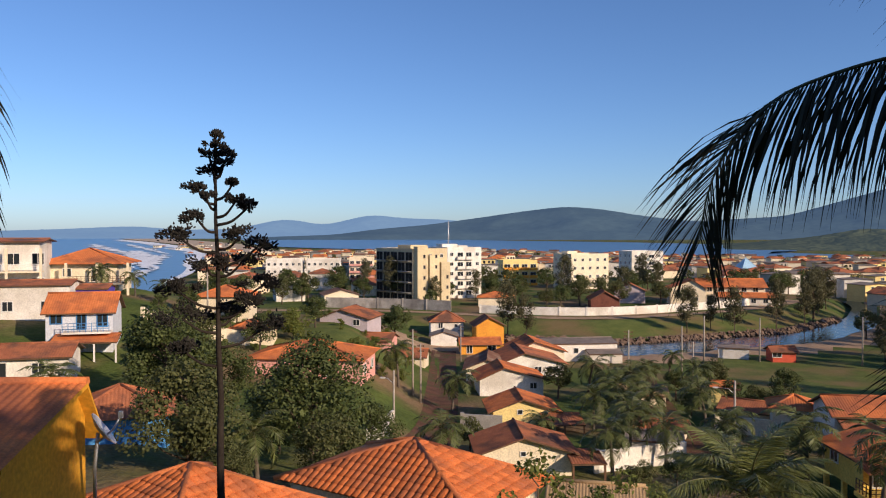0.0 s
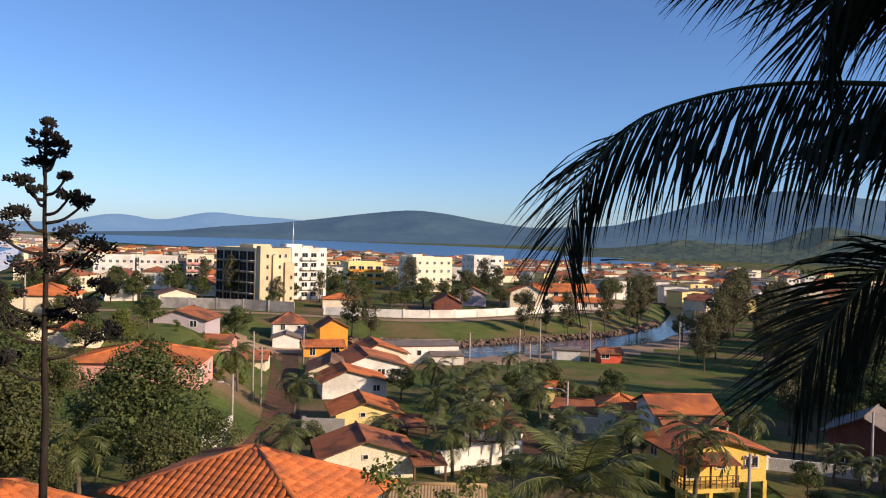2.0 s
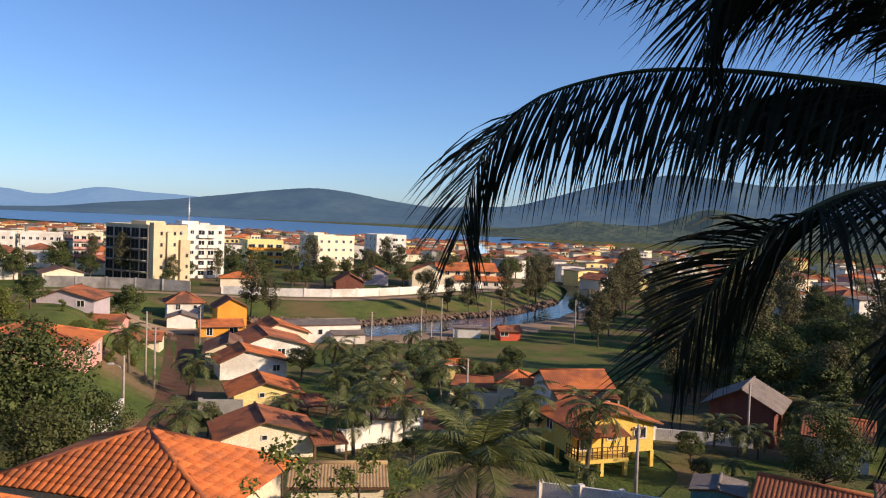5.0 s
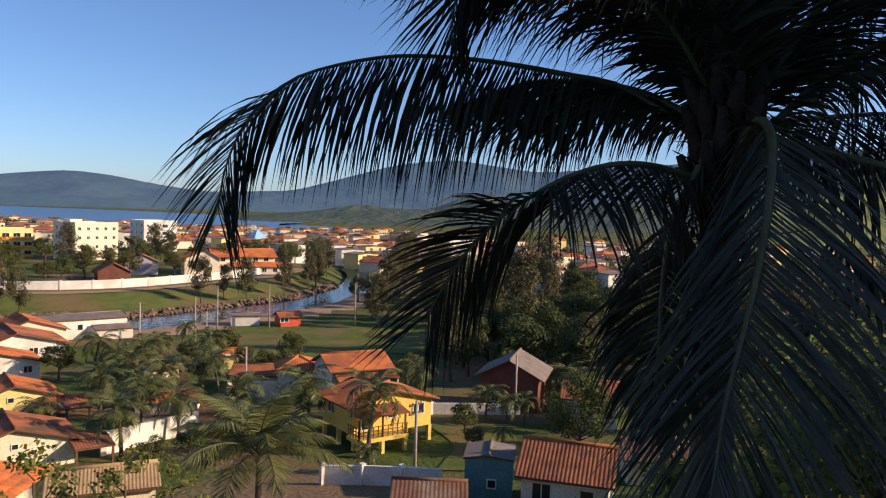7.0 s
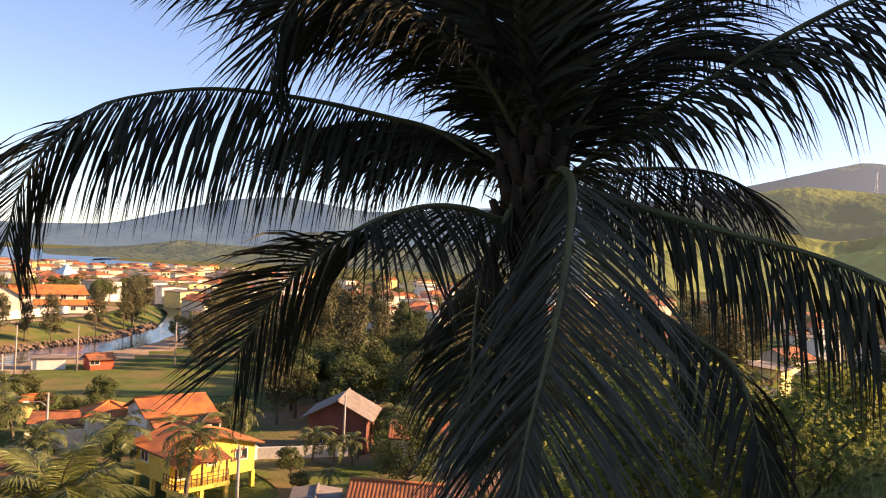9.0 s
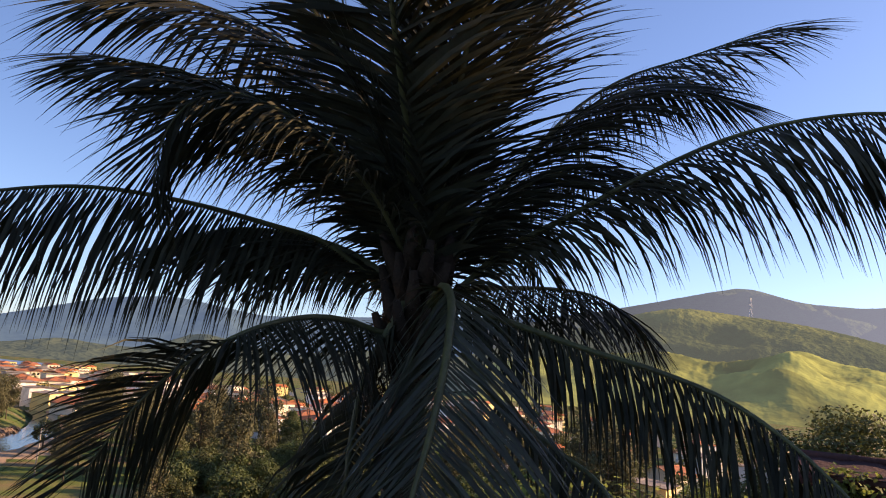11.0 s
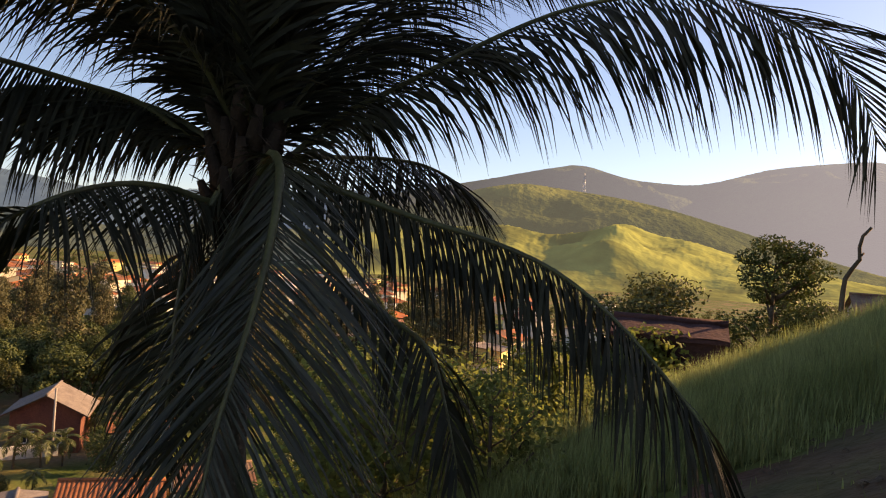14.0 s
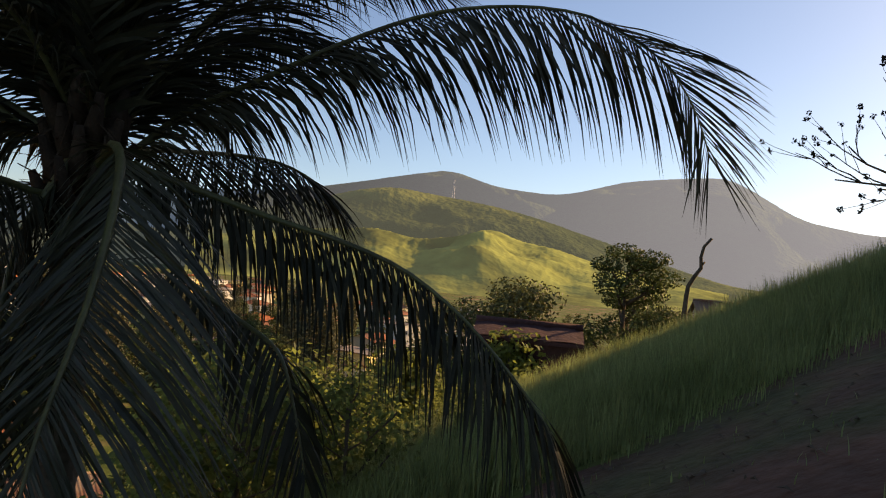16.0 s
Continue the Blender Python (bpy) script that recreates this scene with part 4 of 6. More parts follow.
# a second palm, of which only hanging leaflet tips come into view
px2, py2 = -4.6, 3.6
palm2 = empty("palm_tree", pose(px2, py2, height(px2, py2)), "coconut palm of which dark frond tips show", "palm tree")
O = Vector((px2, py2, height(px2, py2)))
bm = bmesh.new()
tube(bm, [(0, 0, -0.4), (0.03, 0, 2), (0, 0.02, 4.9)], [0.2, 0.15, 0.13], 10)
part("trunk", bm, PALM_BARK, palm2)
add_frond(palm2, local([(-4.6, 3.6, 23.4), (-4.3, 3.8, 23.9), (-3.7, 4.05, 24.0), (-3.15, 4.2, 23.72), (-2.85, 4.25, 23.35), (-2.54, 4.2, 22.8), (-2.49, 4.2, 22.2)]), 80, 0.55, 0.03, 0.45, 0.5, 31, tip=0.6)
add_frond(palm2, local([(-4.6, 3.6, 23.5), (-4.5, 4.0, 24.3), (-4.1, 4.3, 24.8), (-3.5, 4.5, 24.9), (-2.95, 4.6, 24.55)]), 80, 0.9, 0.036, 0.5, 0.5, 32)
add_frond(palm2, local([(-4.6, 3.6, 23.5), (-4.9, 3.3, 24.2), (-5.4, 2.9, 24.6), (-6.0, 2.5, 24.3), (-6.5, 2.2, 23.6)]), 80, 0.9, 0.036, 0.5, 0.5, 33)

# ---- flowering stalk of a century plant ----
ax, ay = -2.2, 7.63
az0 = height(ax, ay)
agave = empty("century_plant", pose(ax, ay, az0), "tall dry century plant stalk with dark seed clusters", "agave")
H = 22.98 - az0
bm = bmesh.new()
def bend(z):
    return -0.05 * max(0.0, (z - H + 3.2) / 3.2) ** 1.4


tube(bm, [(bend(z) + 0.008 * math.sin(z * 5), 0, z) for z in [-0.3 + (H + 0.3) * i / 16 for i in range(17)]], [0.066 - 0.0034 * i for i in range(17)], 8)
part("stalk", bm, STALK, agave)
rng = random.Random(8)
ARMS = [(-0.33, -2.12, .12), (-0.34, -1.78, .17), (0.44, -1.90, .13), (0.14, -1.76, .10), (-0.40, -1.52, .12), (0.34, -1.64, .11), (0.42, -1.47, .14), (-0.12, -1.26, .17), (0.22, -1.25, .12), (-0.34, -0.98, .14), (0.22, -0.98, .13), (0.42, -1.09, .12),
        (-0.18, -0.82, .09), (0.34, -0.70, .08), (0.22, -0.66, .06), (-0.18, -0.54, .08), (-0.08, -0.62, .06), (0.19, -0.49, .05), (-0.02, -0.36, .08), (0.10, -0.30, .06), (0.14, -0.20, .06), (-0.06, -0.20, .07), (0.02, -0.12, .07), (0.0, -0.02, .06)]
for i, (out, dz, r) in enumerate(ARMS):      # each arm leaves the stalk, sags and turns up under its clump
    depth = rng.uniform(-0.45, 0.45) * (abs(out) + 0.05)
    zt = H + dz
    z = max(zt - 0.12 - 0.3 * abs(out), 0.0)
    foot = Vector((bend(z), 0, z))
    tip = Vector((bend(zt) + out, depth, zt - r * 0.4))
    k = 1 - i / len(ARMS)
    bm = bmesh.new()
    tube(bm, spline([foot, foot.lerp(tip, 0.45) + Vector((0, 0, -0.05)), foot.lerp(tip, 0.85) + Vector((0, 0, -0.02)), tip], 7), [0.017 - 0.001 * q for q in range(8)], 5)
    br = part("branch", bm, STALK, agave)
    v, f = [], []
    r *= 1.18
    buds = [(Vector((rng.gauss(0, 0.55), rng.gauss(0, 0.55), rng.uniform(-0.15, 0.35))) * r, r * rng.uniform(0.35, 0.6)) for _ in range(8)]
    for j in range(int(160 + 380 * k)):
        c, br_r = rng.choice(buds)
        o = Vector((rng.gauss(0, 1), rng.gauss(0, 1), rng.gauss(0, 0.7))).normalized() * br_r * rng.uniform(0.3, 1) + c
        p = tip + o + Vector((0, 0, 0.01))
        t = (o.normalized() + Vector((0, 0, rng.uniform(0.2, 0.9)))).normalized() * rng.uniform(0.025, 0.04)
        s1 = t.orthogonal().normalized() * 0.011
        s2 = t.normalized().cross(s1)
        b = len(v)
        v += [tuple(p), tuple(p + t * 0.5 + s1), tuple(p + t * 0.5 + s2), tuple(p + t * 0.5 - s1), tuple(p + t * 0.5 - s2), tuple(p + t)]
        f += [(b, b + 1, b + 2), (b, b + 2, b + 3), (b, b + 3, b + 4), (b, b + 4, b + 1), (b + 5, b + 2, b + 1), (b + 5, b + 3, b + 2), (b + 5, b + 4, b + 3), (b + 5, b + 1, b + 4)]
    tagged(quick("seed_head", v, f, POD, br), kind="stuff")
bm = bmesh.new()
for i in range(16):
    az = i * 2.4
    d = Vector((math.cos(az), math.sin(az), 0))
    tube(bm, [d * 0.1, d * 0.5 + Vector((0, 0, 0.5)), d * 1.0 + Vector((0, 0, 0.7))], [0.10, 0.07, 0.01], 5)
part("leaf_rosette", bm, LEAF, agave)


# ---- near roofs ----
def top_h(x, y, top, rise):
    return top - rise - height(x, y) - 0.1


near_house = house(-1.1, 29.93, -32.5, 8.4, 5.0, 13.89 - 1.4 - height(-1.1, 29.93), 1.4, CREAM, TILE, "cream house under a bright orange hipped tile roof", hip=True, point=True, base=height(-1.1, 29.93), over=0.45, pitch=0.30)
near_house_b = house(-7.9, 23.9, -38, 6.2, 5.6, 14.7 - 1.25 - height(-7.9, 23.9), 1.25, CREAM, TILE, "low house under an orange hipped tile roof", hip=True, point=True, base=height(-7.9, 23.9), over=0.4, pitch=0.28)
zb = height(-13.3, 17)
ochre = house(-13.25, 16.75, 1, 9.0, 3.9, 18.42 - 0.85 - zb, 0.85, OCHRE, TILE, "ochre-walled house with a pale orange tile roof", base=zb, ridge_x=True, over=0.4, pitch=0.22, apex=0.86, trim=OCHRE, wins=[("R", -1.4, 18.42 - zb - 2.9, 0.4, 1.0)])
dish = empty("satellite_dish", pose(-8.35, 18.6, 15.2), "grey satellite dish on an arm at a house corner", "satellite dish")
bm = bmesh.new()
bmesh.ops.create_uvsphere(bm, u_segments=20, v_segments=12, radius=0.9)
bmesh.ops.delete(bm, geom=[v for v in bm.verts if v.co.z > -0.68], context="VERTS")
for v in bm.verts:
    v.co.z += 0.9
r = bmesh.ops.extrude_face_region(bm, geom=bm.faces[:])
for v in [g for g in r["geom"] if isinstance(g, bmesh.types.BMVert)]:
    v.co.z -= 0.03
bl = part("bowl", bm, DISH, dish, "shallow grey bowl")
bl.matrix_local = pose(0.35, -0.75, 2.15, 0, 55, 25)
bm = bmesh.new()
tube(bm, [(0.02, -0.3, 0), (0.1, -0.5, 1.2), (0.3, -0.75, 2.1)], 0.045, 6)
part("mast", bm, METAL, dish)
bm = bmesh.new()
tube(bm, [(0.3, -0.8, 1.9), (0.75, -0.95, 2.25), (0.9, -0.9, 2.55)], 0.025, 5)
add_box(bm, 0.9, -0.9, 2.5, 0.09, 0.09, 0.16)
part("feed_arm", bm, METAL, dish)

# ---- village on the headland ----
house(-22.6, 53.6, 20, 6.4, 5.6, 2.0, 1.5, BLUE, TILE_OLD, "blue house under a weathered hipped tile roof", hip=True, base=7.9)
blue_white = house(-38.2, 81.8, 14, 6.4, 5.6, 4.4, 1.6, PALE_BLUE, TILE, "pale house with blue shutters and an orange roof", ridge_x=True, base=9.7,
                   wins=[("F", -2.2, 3.0, 1.2, 1.2), ("L", 0, 3.0, 1.4, 1.2), ("F", 0.2, 2.4, 1.0, 1.8), ("F", 2.2, 2.6, 1.1, 1.4)], frame_mat=FRAME_BLUE)
bm = bmesh.new()
add_box(bm, 0.9, -3.6, 2.1, 4.6, 1.6, 0.2)
part("balcony", bm, WHITE, blue_white)
railing(blue_white, -1.3, -4.35, 3.1, -4.35, 2.3, FRAME_BLUE)
veranda(blue_white, 0.9, -2.85, 0.4, 6.4, 3.0, 1.6, TILE, FRAME_WHITE, 4, 0.6)
white_l = house(-60, 101, 18, 14, 9, 7.2, 0.3, WHITE, TILE_OLD, "large white house with two balconied storeys", ridge_x=True, over=0.7, wins=[("F", u, z, 1.5, 1.6) for u in (-6, -3, 0.5, 4, 6.8) for z in (0.9, 4.1)])
for z in (0.1, 3.2):
    bm = bmesh.new()
    add_box(bm, 1.5, -5.4, z, 12, 1.9, 0.2)
    part("balcony", bm, CREAM, white_l)
    railing(white_l, -4.5, -6.3, 7.5, -6.3, z + 0.2, FRAME_WHITE)
    for u in (-4.4, -0.5, 3.5, 7.4):
        bm = bmesh.new()
        add_box(bm, u, -6.2, z + 0.2, 0.3, 0.3, 2.9)
        part("column", bm, CREAM, white_l)
violet = house(-44.5, 93, 10, 8.0, 4.0, 3.0, 0.35, VIOLET, TILE_OLD, "small violet-walled annexe with a flat roof", ridge_x=True, over=0.25)
house(-48, 90, 14, 9, 6, 4.0, 0.4, WHITE, TILE_OLD, "white terrace house with a low parapet", ridge_x=True, over=0.3, wins=[("F", -2, 1, 1.2, 1.2), ("F", 2, 1, 1.2, 1.2)])
house(-38.5, 71, 14, 8, 5, 2.6, 0.8, WHITE, TILE_OLD, "low white house with an orange lean-to roof", ridge_x=True, wins=[("F", -1.5, 0.1, 0.9, 2.0), ("F", 1.5, 0.9, 1.2, 1.1)])
deck_house = house(-51, 111, 10, 9.5, 8, 3.0, 1.7, CREAM, TILE, "open terrace house under a wide orange hipped roof", hip=True, base=15.2, sink=3.0, over=1.2, wins=[("F", -2, 0.8, 1.2, 1.2), ("F", 2, 0.1, 1.6, 2.1)])
bm = bmesh.new()
add_box(bm, 2.0, -5.2, -0.2, 7.5, 2.6, 0.25)
part("terrace", bm, CONCRETE, deck_house)
for u in (-1.5, 2.5, 6.5):
    bm = bmesh.new()
    add_box(bm, u, -6.3, -3.2, 0.3, 0.3, 6.0)
    part("post", bm, CREAM, deck_house)
railing(deck_house, -1.6, -6.4, 6.6, -6.4, 0.05, WOOD)
house(-14.8, 87.5, -6, 12.8, 8, 2.9, 1.6, PINK, TILE, "pink house under a broad hipped tile roof", hip=True, base=5.5, wins=[("R", -2, 1.0, 1.2, 1.1), ("R", 2, 1.0, 1.2, 1.1), ("F", 3, 1, 1.2, 1.1)])
house(-31, 110, 4, 7.5, 6, 3.9, 1.3, CREAM, TILE, "small house with an orange roof near the beach", hip=True)
house(-24, 98, 4, 5, 4, 2.2, 0.9, CREAM, TILE, "small hut with an orange tile roof", hip=True)
house(-14, 117, -12, 7.4, 7, 2.1, 1.2, LILAC, TILE_OLD, "lilac-grey house with a gabled tile roof", apex=0.45, base=7.5, wins=[("F", 2, 0.9, 1.1, 1.0)])
house(-9.7, 111.5, -10, 5.2, 4.5, 1.9, 0.7, PINK, TILE_OLD, "low house with a faded pink tile roof", ridge_x=True, over=0.4)
house(-5.5, 119, -6, 6, 5, 1.6, 0.8, CREAM, TILE_OLD, "low cream house behind a garden wall", ridge_x=True)

# ---- the row along the village street ----
yw = house(8.4, 82.2, 3, 6.6, 5.6, 2.45, 1.1, PALE_YELLOW, TILE, "pale yellow house with a long orange gabled roof", apex=0.47, base=1.3, over=0.6, wins=[("F", -0.5, 1.9, 0.6, 0.55), ("F", 2.2, 0.3, 1.4, 1.0), ("L", 0, 0.9, 1.2, 1.1)])
veranda(yw, 3.6, -2.85, -0.4, 4.2, 3.0, 2.5, TILE_OLD, WOOD, 3, 0.6)
cr = house(6.6, 63.6, 3, 7.2, 5.4, 2.35, 1.15, CREAM, TILE_OLD, "cream house with a weathered brown tile roof", apex=0.46, base=2.3, over=0.6, wins=[("F", -0.3, 1.9, 0.5, 0.45), ("R", 0, 0.8, 1.2, 1.2)])
veranda(cr, 4.6, -1.6, -0.3, 2.8, 3.0, 2.5, TILE_OLD, WOOD, 2, 0.4)
house(8.6, 101, 4, 8.2, 6.4, 2.2, 1.4, WHITE, TILE, "white mould-stained house with an orange roof", apex=0.38, over=0.5, base=1.3, wins=[("F", 2.8, 0.8, 1.0, 0.9)])
house(12.6, 117, 4, 9.6, 10, 2.2, 1.5, WHITE, TILE_OLD, "white house with a broad dark tile roof", apex=0.4, over=0.7, base=0.9, wins=[("F", 3.2, 0.7, 1.2, 1.0), ("F", 1.0, 0.7, 1.2, 1.0)])
house(6.6, 113, -4, 6.0, 9, 2.0, 1.2, CREAM, TILE_DARK, "low house with a dark old tile roof", apex=0.5, over=0.5)
house(15.2, 127, 4, 8, 9, 2.6, 1.5, CREAM, TILE, "long house with an orange gabled roof", apex=0.4, over=0.5)
wl = house(22.6, 132, 6, 13, 7, 3.0, 0.5, WHITE, FIBRE, "long low white building with a shallow roof", ridge_x=True, over=0.2, wins=[("F", -3, 1.3, 0.9, 1.0), ("F", -0.6, 1.3, 0.9, 1.0), ("F", 3.5, 1.2, 1.2, 0.9)])
house(26.8, 128.4, 6, 5.5, 4, 1.6, 0.4, WHITE, FIBRE, "small white flat-roofed outbuilding", ridge_x=True, over=0.2)
house(0.7, 161, 4, 6.8, 6.2, 3.5, 1.8, WHITE, TILE_OLD, "white two-storey house with a pyramid roof", hip=True, wins=[("F", -1.4, 1.9, 1.0, 1.2), ("F", 1.8, 2.1, 0.8, 0.8), ("F", -1.4, 0.1, 1.0, 1.6)])
house(8.9, 152, 6, 5.4, 6.2, 3.8, 1.5, ORANGE, TILE_OLD, "bright orange house with a gabled tile roof", apex=0.45, over=0.5, base=0.5)
house(6.6, 139, 4, 7, 5, 1.8, 0.8, ORANGE, TILE, "low orange house with a lean-to tile roof", ridge_x=True, wins=[("F", -2, 0.1, 1.1, 1.5), ("F", 2, 0.1, 1.6, 1.5)])
house(0.2, 149, 0, 5, 5, 1.9, 0.8, WHITE, FIBRE, "small shed with a dark grey roof", apex=0.5, over=0.4)
tan_roof = house(7.6, 37.5, -12, 4.4, 3.0, 9.7 - 0.5 - height(7.6, 37.5), 0.5, CREAM, TILE_TAN, "shed with a tan corrugated sheet roof", ridge_x=True, base=height(7.6, 37.5), over=0.3, pitch=0.16)

# ---- houses in the valley ----
st = house(33.0, 55.8, 0, 7.4, 5.4, 2.2, 0.95, YELLOW, TILE, "bright yellow house raised on yellow stilts", base=4.15, sink=0.25, over=0.6, apex=0.5,
           wins=[("F", 2.4, 0.8, 1.2, 1.0), ("F", -2.6, 0.1, 1.0, 1.9), ("F", -0.2, 0.8, 0.9, 1.0), ("L", 1.2, 0.8, 1.2, 1.2), ("R", 0, 0.8, 1.2, 1.2)])
for u in (-3.6, -1.2, 1.2, 3.6):
    for v in (-2.6, 0, 2.6):
        bm = bmesh.new()
        add_box(bm, u, v, -2.6, 0.32, 0.32, 2.4)
        part("stilt", bm, YELLOW, st)
bm = bmesh.new()
add_box(bm, -2.1, -3.75, -0.3, 4.6, 1.9, 0.3)
part("balcony", bm, YELLOW, st)
for u in (-4.2, -2.1, 0.0):
    bm = bmesh.new()
    add_box(bm, u, -4.5, -2.4, 0.28, 0.28, 2.12)
    part("stilt", bm, YELLOW, st)
    bm = bmesh.new()
    add_box(bm, u, -4.5, 0.0, 0.12, 0.12, 1.7)
    part("post", bm, WOOD, st)
railing(st, -4.3, -4.6, 0.1, -4.6, 0.0, WOOD, 0.9, 0.4)
railing(st, -4.3, -4.6, -4.3, -2.9, 0.0, WOOD, 0.9, 0.4)
verts, faces = [], []
tiled_slope(verts, faces, (-4.5, -2.8, 2.15), (0.3, -2.8, 2.15), (0.3, -4.9, 1.68), (-4.5, -4.9, 1.68))
quick("balcony_roof", verts, faces, TILE_OLD, st)
br = house(38.9, 71.2, -8, 6.4, 5.6, 4.0, 1.1, WHITE, TILE, "white two-storey house with an orange roof", ridge_x=True, over=0.5, wins=[("F", -1.9, 0.9, 1.0, 1.1), ("F", 0.3, 0.9, 1.0, 1.1), ("F", 2.2, 0.9, 1.0, 1.1), ("F", -1.2, 2.7, 1.1, 0.9), ("F", 1.5, 2.7, 1.1, 0.9)])
veranda(br, 0.3, -2.85, 1.0, 6.6, 1.5, 2.5, TILE_OLD, FRAME_WHITE, 4, 0.5)
house(35.4, 77, -20, 4.2, 4, 3.2, 0.9, CREAM, TILE, "small annexe with an orange tile roof", hip=True)
house(52.2, 60.4, -50, 5.8, 6.2, 3.9, 1.5, BRICK, FIBRE, "red-brown house with a grey fibre-cement gabled roof", apex=0.5, over=0.7, base=2.0, wins=[("F", -1.4, 1.0, 1.1, 1.1), ("F", 1.4, 1.0, 1.1, 1.1)])
house(53.2, 50.4, -48, 4.8, 4.0, 3.0, 1.1, WHITE, TILE_OLD, "low house with an old tile roof beside the bushes", ridge_x=True, wins=[("F", 1.2, 0.9, 1, 1)])
house(29.9, 36.6, -42, 2.9, 2.9, 2.75, 0.2, TEAL, FIBRE, "small teal-walled block with a flat top", over=0.1, wins=[("F", 0.2, 0.9, 0.6, 0.6)])
house(24.0, 34.6, -36, 3.8, 2.6, 1.5, 0.5, BRICK, TILE_DARK, "low lean-to with a dull red tile roof", ridge_x=True, over=0.3)
house(32.6, 32.4, -52, 5.0, 4.2, 2.4, 1.3, WHITE, TILE_OLD, "small white house with a dull red tile roof", ridge_x=True, over=0.45, wins=[("F", -1.3, 0.7, 1.2, 1.1), ("F", 1.3, 0.8, 0.9, 0.9), ("R", 0, 0.8, 1.2, 1.1)])
house(41.5, 33, -40, 4.5, 3.5, 2.2, 0.8, CREAM, TILE_DARK, "small outbuilding with a brown roof", ridge_x=True)
house(33.5, 83, -36, 5.5, 3.4, 1.7, 0.7, CREAM, TILE_OLD, "low cream house with a tile roof among palms", ridge_x=True)
house(24.5, 93.5, -10, 5, 4, 1.6, 0.6, CREAM, TILE_TAN, "low house with a tan roof beside a lane", ridge_x=True)
house(34.9, 95.4, -18, 2.6, 2.6, 1.9, 0.5, PALE_YELLOW, TILE, "small bright yellow hut with a tile roof", ridge_x=True, over=0.3)
house(19.2, 69.5, -14, 5, 4, 1.6, 0.3, WHITE, FIBRE, "low white outbuilding with a flat roof", over=0.2, ridge_x=True)
house(21.6, 75.5, -24, 4.6, 3.2, 1.3, 0.6, CREAM, TILE_OLD, "low shed with an old tile roof beside the lane", ridge_x=True, over=0.4)
for x, y, rot, wall, roof in ((108, 64, -58, WHITE, TILE), (117, 57, -64, CREAM, TILE_OLD), (121, 66, -50, WHITE, TILE_OLD), (112, 50, -70, CREAM, TILE), (126, 48, -60, WHITE, TILE_OLD)):
    house(x, y, rot, 10, 8, 3.4, 1.5, wall, roof, "pale village house with a broad tiled roof" if wall is WHITE else "cream village house with a tiled roof", hip=rot > -61, wins=[("F", -2.5, 1, 1.2, 1.1), ("F", 2.5, 1, 1.2, 1.1)])
kiosk = house(57, 129, -4, 3.8, 3.2, 1.9, 0.6, RED, TILE_OLD, "small red kiosk beside the field", ridge_x=True, over=0.5, wins=[("F", -1.2, 0.8, 1.6, 1.0)])
house(50.5, 133, -20, 5, 3, 1.8, 0.3, WHITE, FIBRE, "small white roadside booth", ridge_x=True, over=0.2)
shed = house(23.0, 2.3, -84, 2.9, 2.4, 20.7 - 0.3 - height(22.8, 1.9), 0.3, MAROON, MAROON, "dark red-brown shed on the slope", base=height(22.8, 1.9), ridge_x=True, over=0.15, pitch=2.4, trim=MAROON)

# ---- across the river ----
APT_PLASTER = material("apartment_plaster", (0.62, 0.51, 0.31), (0.52, 0.42, 0.26), 0.3, 0.9, 0.15, 4.0)
apt = apartment(-8.9, 216, 40, 12, 17, 5, APT_PLASTER, "five-storey apartment block with an unfinished dark side", 5, 3, (), towers=((2, 2, 6, 6, 1.6),), open_left=True)
for f in range(5):
    for u in (-5.6, 0, 5.6):
        bm = bmesh.new()
        add_box(bm, -6.7, u, f * 2.85 + 0.2, 1.2, 4.6, 0.16)
        part("balcony", bm, CONCRETE, apt)
for u, wide, floors, tall in ((-3.9, 3.6, 5, 15.6), (0.2, 3.4, 5, 13.2), (4.2, 3.2, 4, 11.2)):
    bm = bmesh.new()
    add_box(bm, u, -9.3, -1.5, wide, 1.7, tall + 1.5)
    bay = part("front_bay", bm, APT_PLASTER, apt)
    for f in range(floors if tall > 12 else 3):
        window(bay, u + 0.5, -10.18, f * 2.85 + 1.0, 0.8, 1.0, "F", CONCRETE)
apt2 = apartment(3.8, 234.5, 22, 11, 14, 5, WHITE, "white five-storey apartment block with balconies", 4, 4, (1, 2), towers=((-2, 2, 5, 5, 1.7), (3, 3, 3, 4, 1.2)))
bm = bmesh.new()
tube(bm, [(-1.5, 2, 14), (-1.5, 2, 23)], [0.22, 0.12], 6)
for i in range(9):
    add_box(bm, -1.5, 2, 15 + i * 0.9, 0.6, 0.6, 0.06)
part("antenna_mast", bm, METAL, apt2, "thin lattice antenna mast")
apartment(-62, 302, 6, 14, 10, 3, WHITE, "long white three-storey block", 3, 6, ())
apartment(-47, 303, 6, 13, 10, 3, WHITE, "long white three-storey block", 3, 6, (5,))
apartment(-34, 322, 2, 10, 8, 3, CREAM, "cream three-storey block with pink bands", 2, 4, (0, 1, 2, 3), trim=PINK)
apartment(-27, 296, 4, 9, 7, 2, CONCRETE, "low grey block beside the apartments", 2, 3, ())
apartment(28, 288, 8, 13, 9, 3, PALE_YELLOW, "yellow three-storey building with balconies", 2, 4, (0, 1, 2, 3), trim=ORANGE)
apartment(48.5, 270, 22, 15, 12, 4, CREAM, "cream four-storey apartment block with orange bands", 3, 5, (), towers=((-4, 1, 4, 4, 1.6),))
apartment(81, 314, 14, 14, 11, 4, WHITE, "pale four-storey apartment block", 3, 4, (2,))
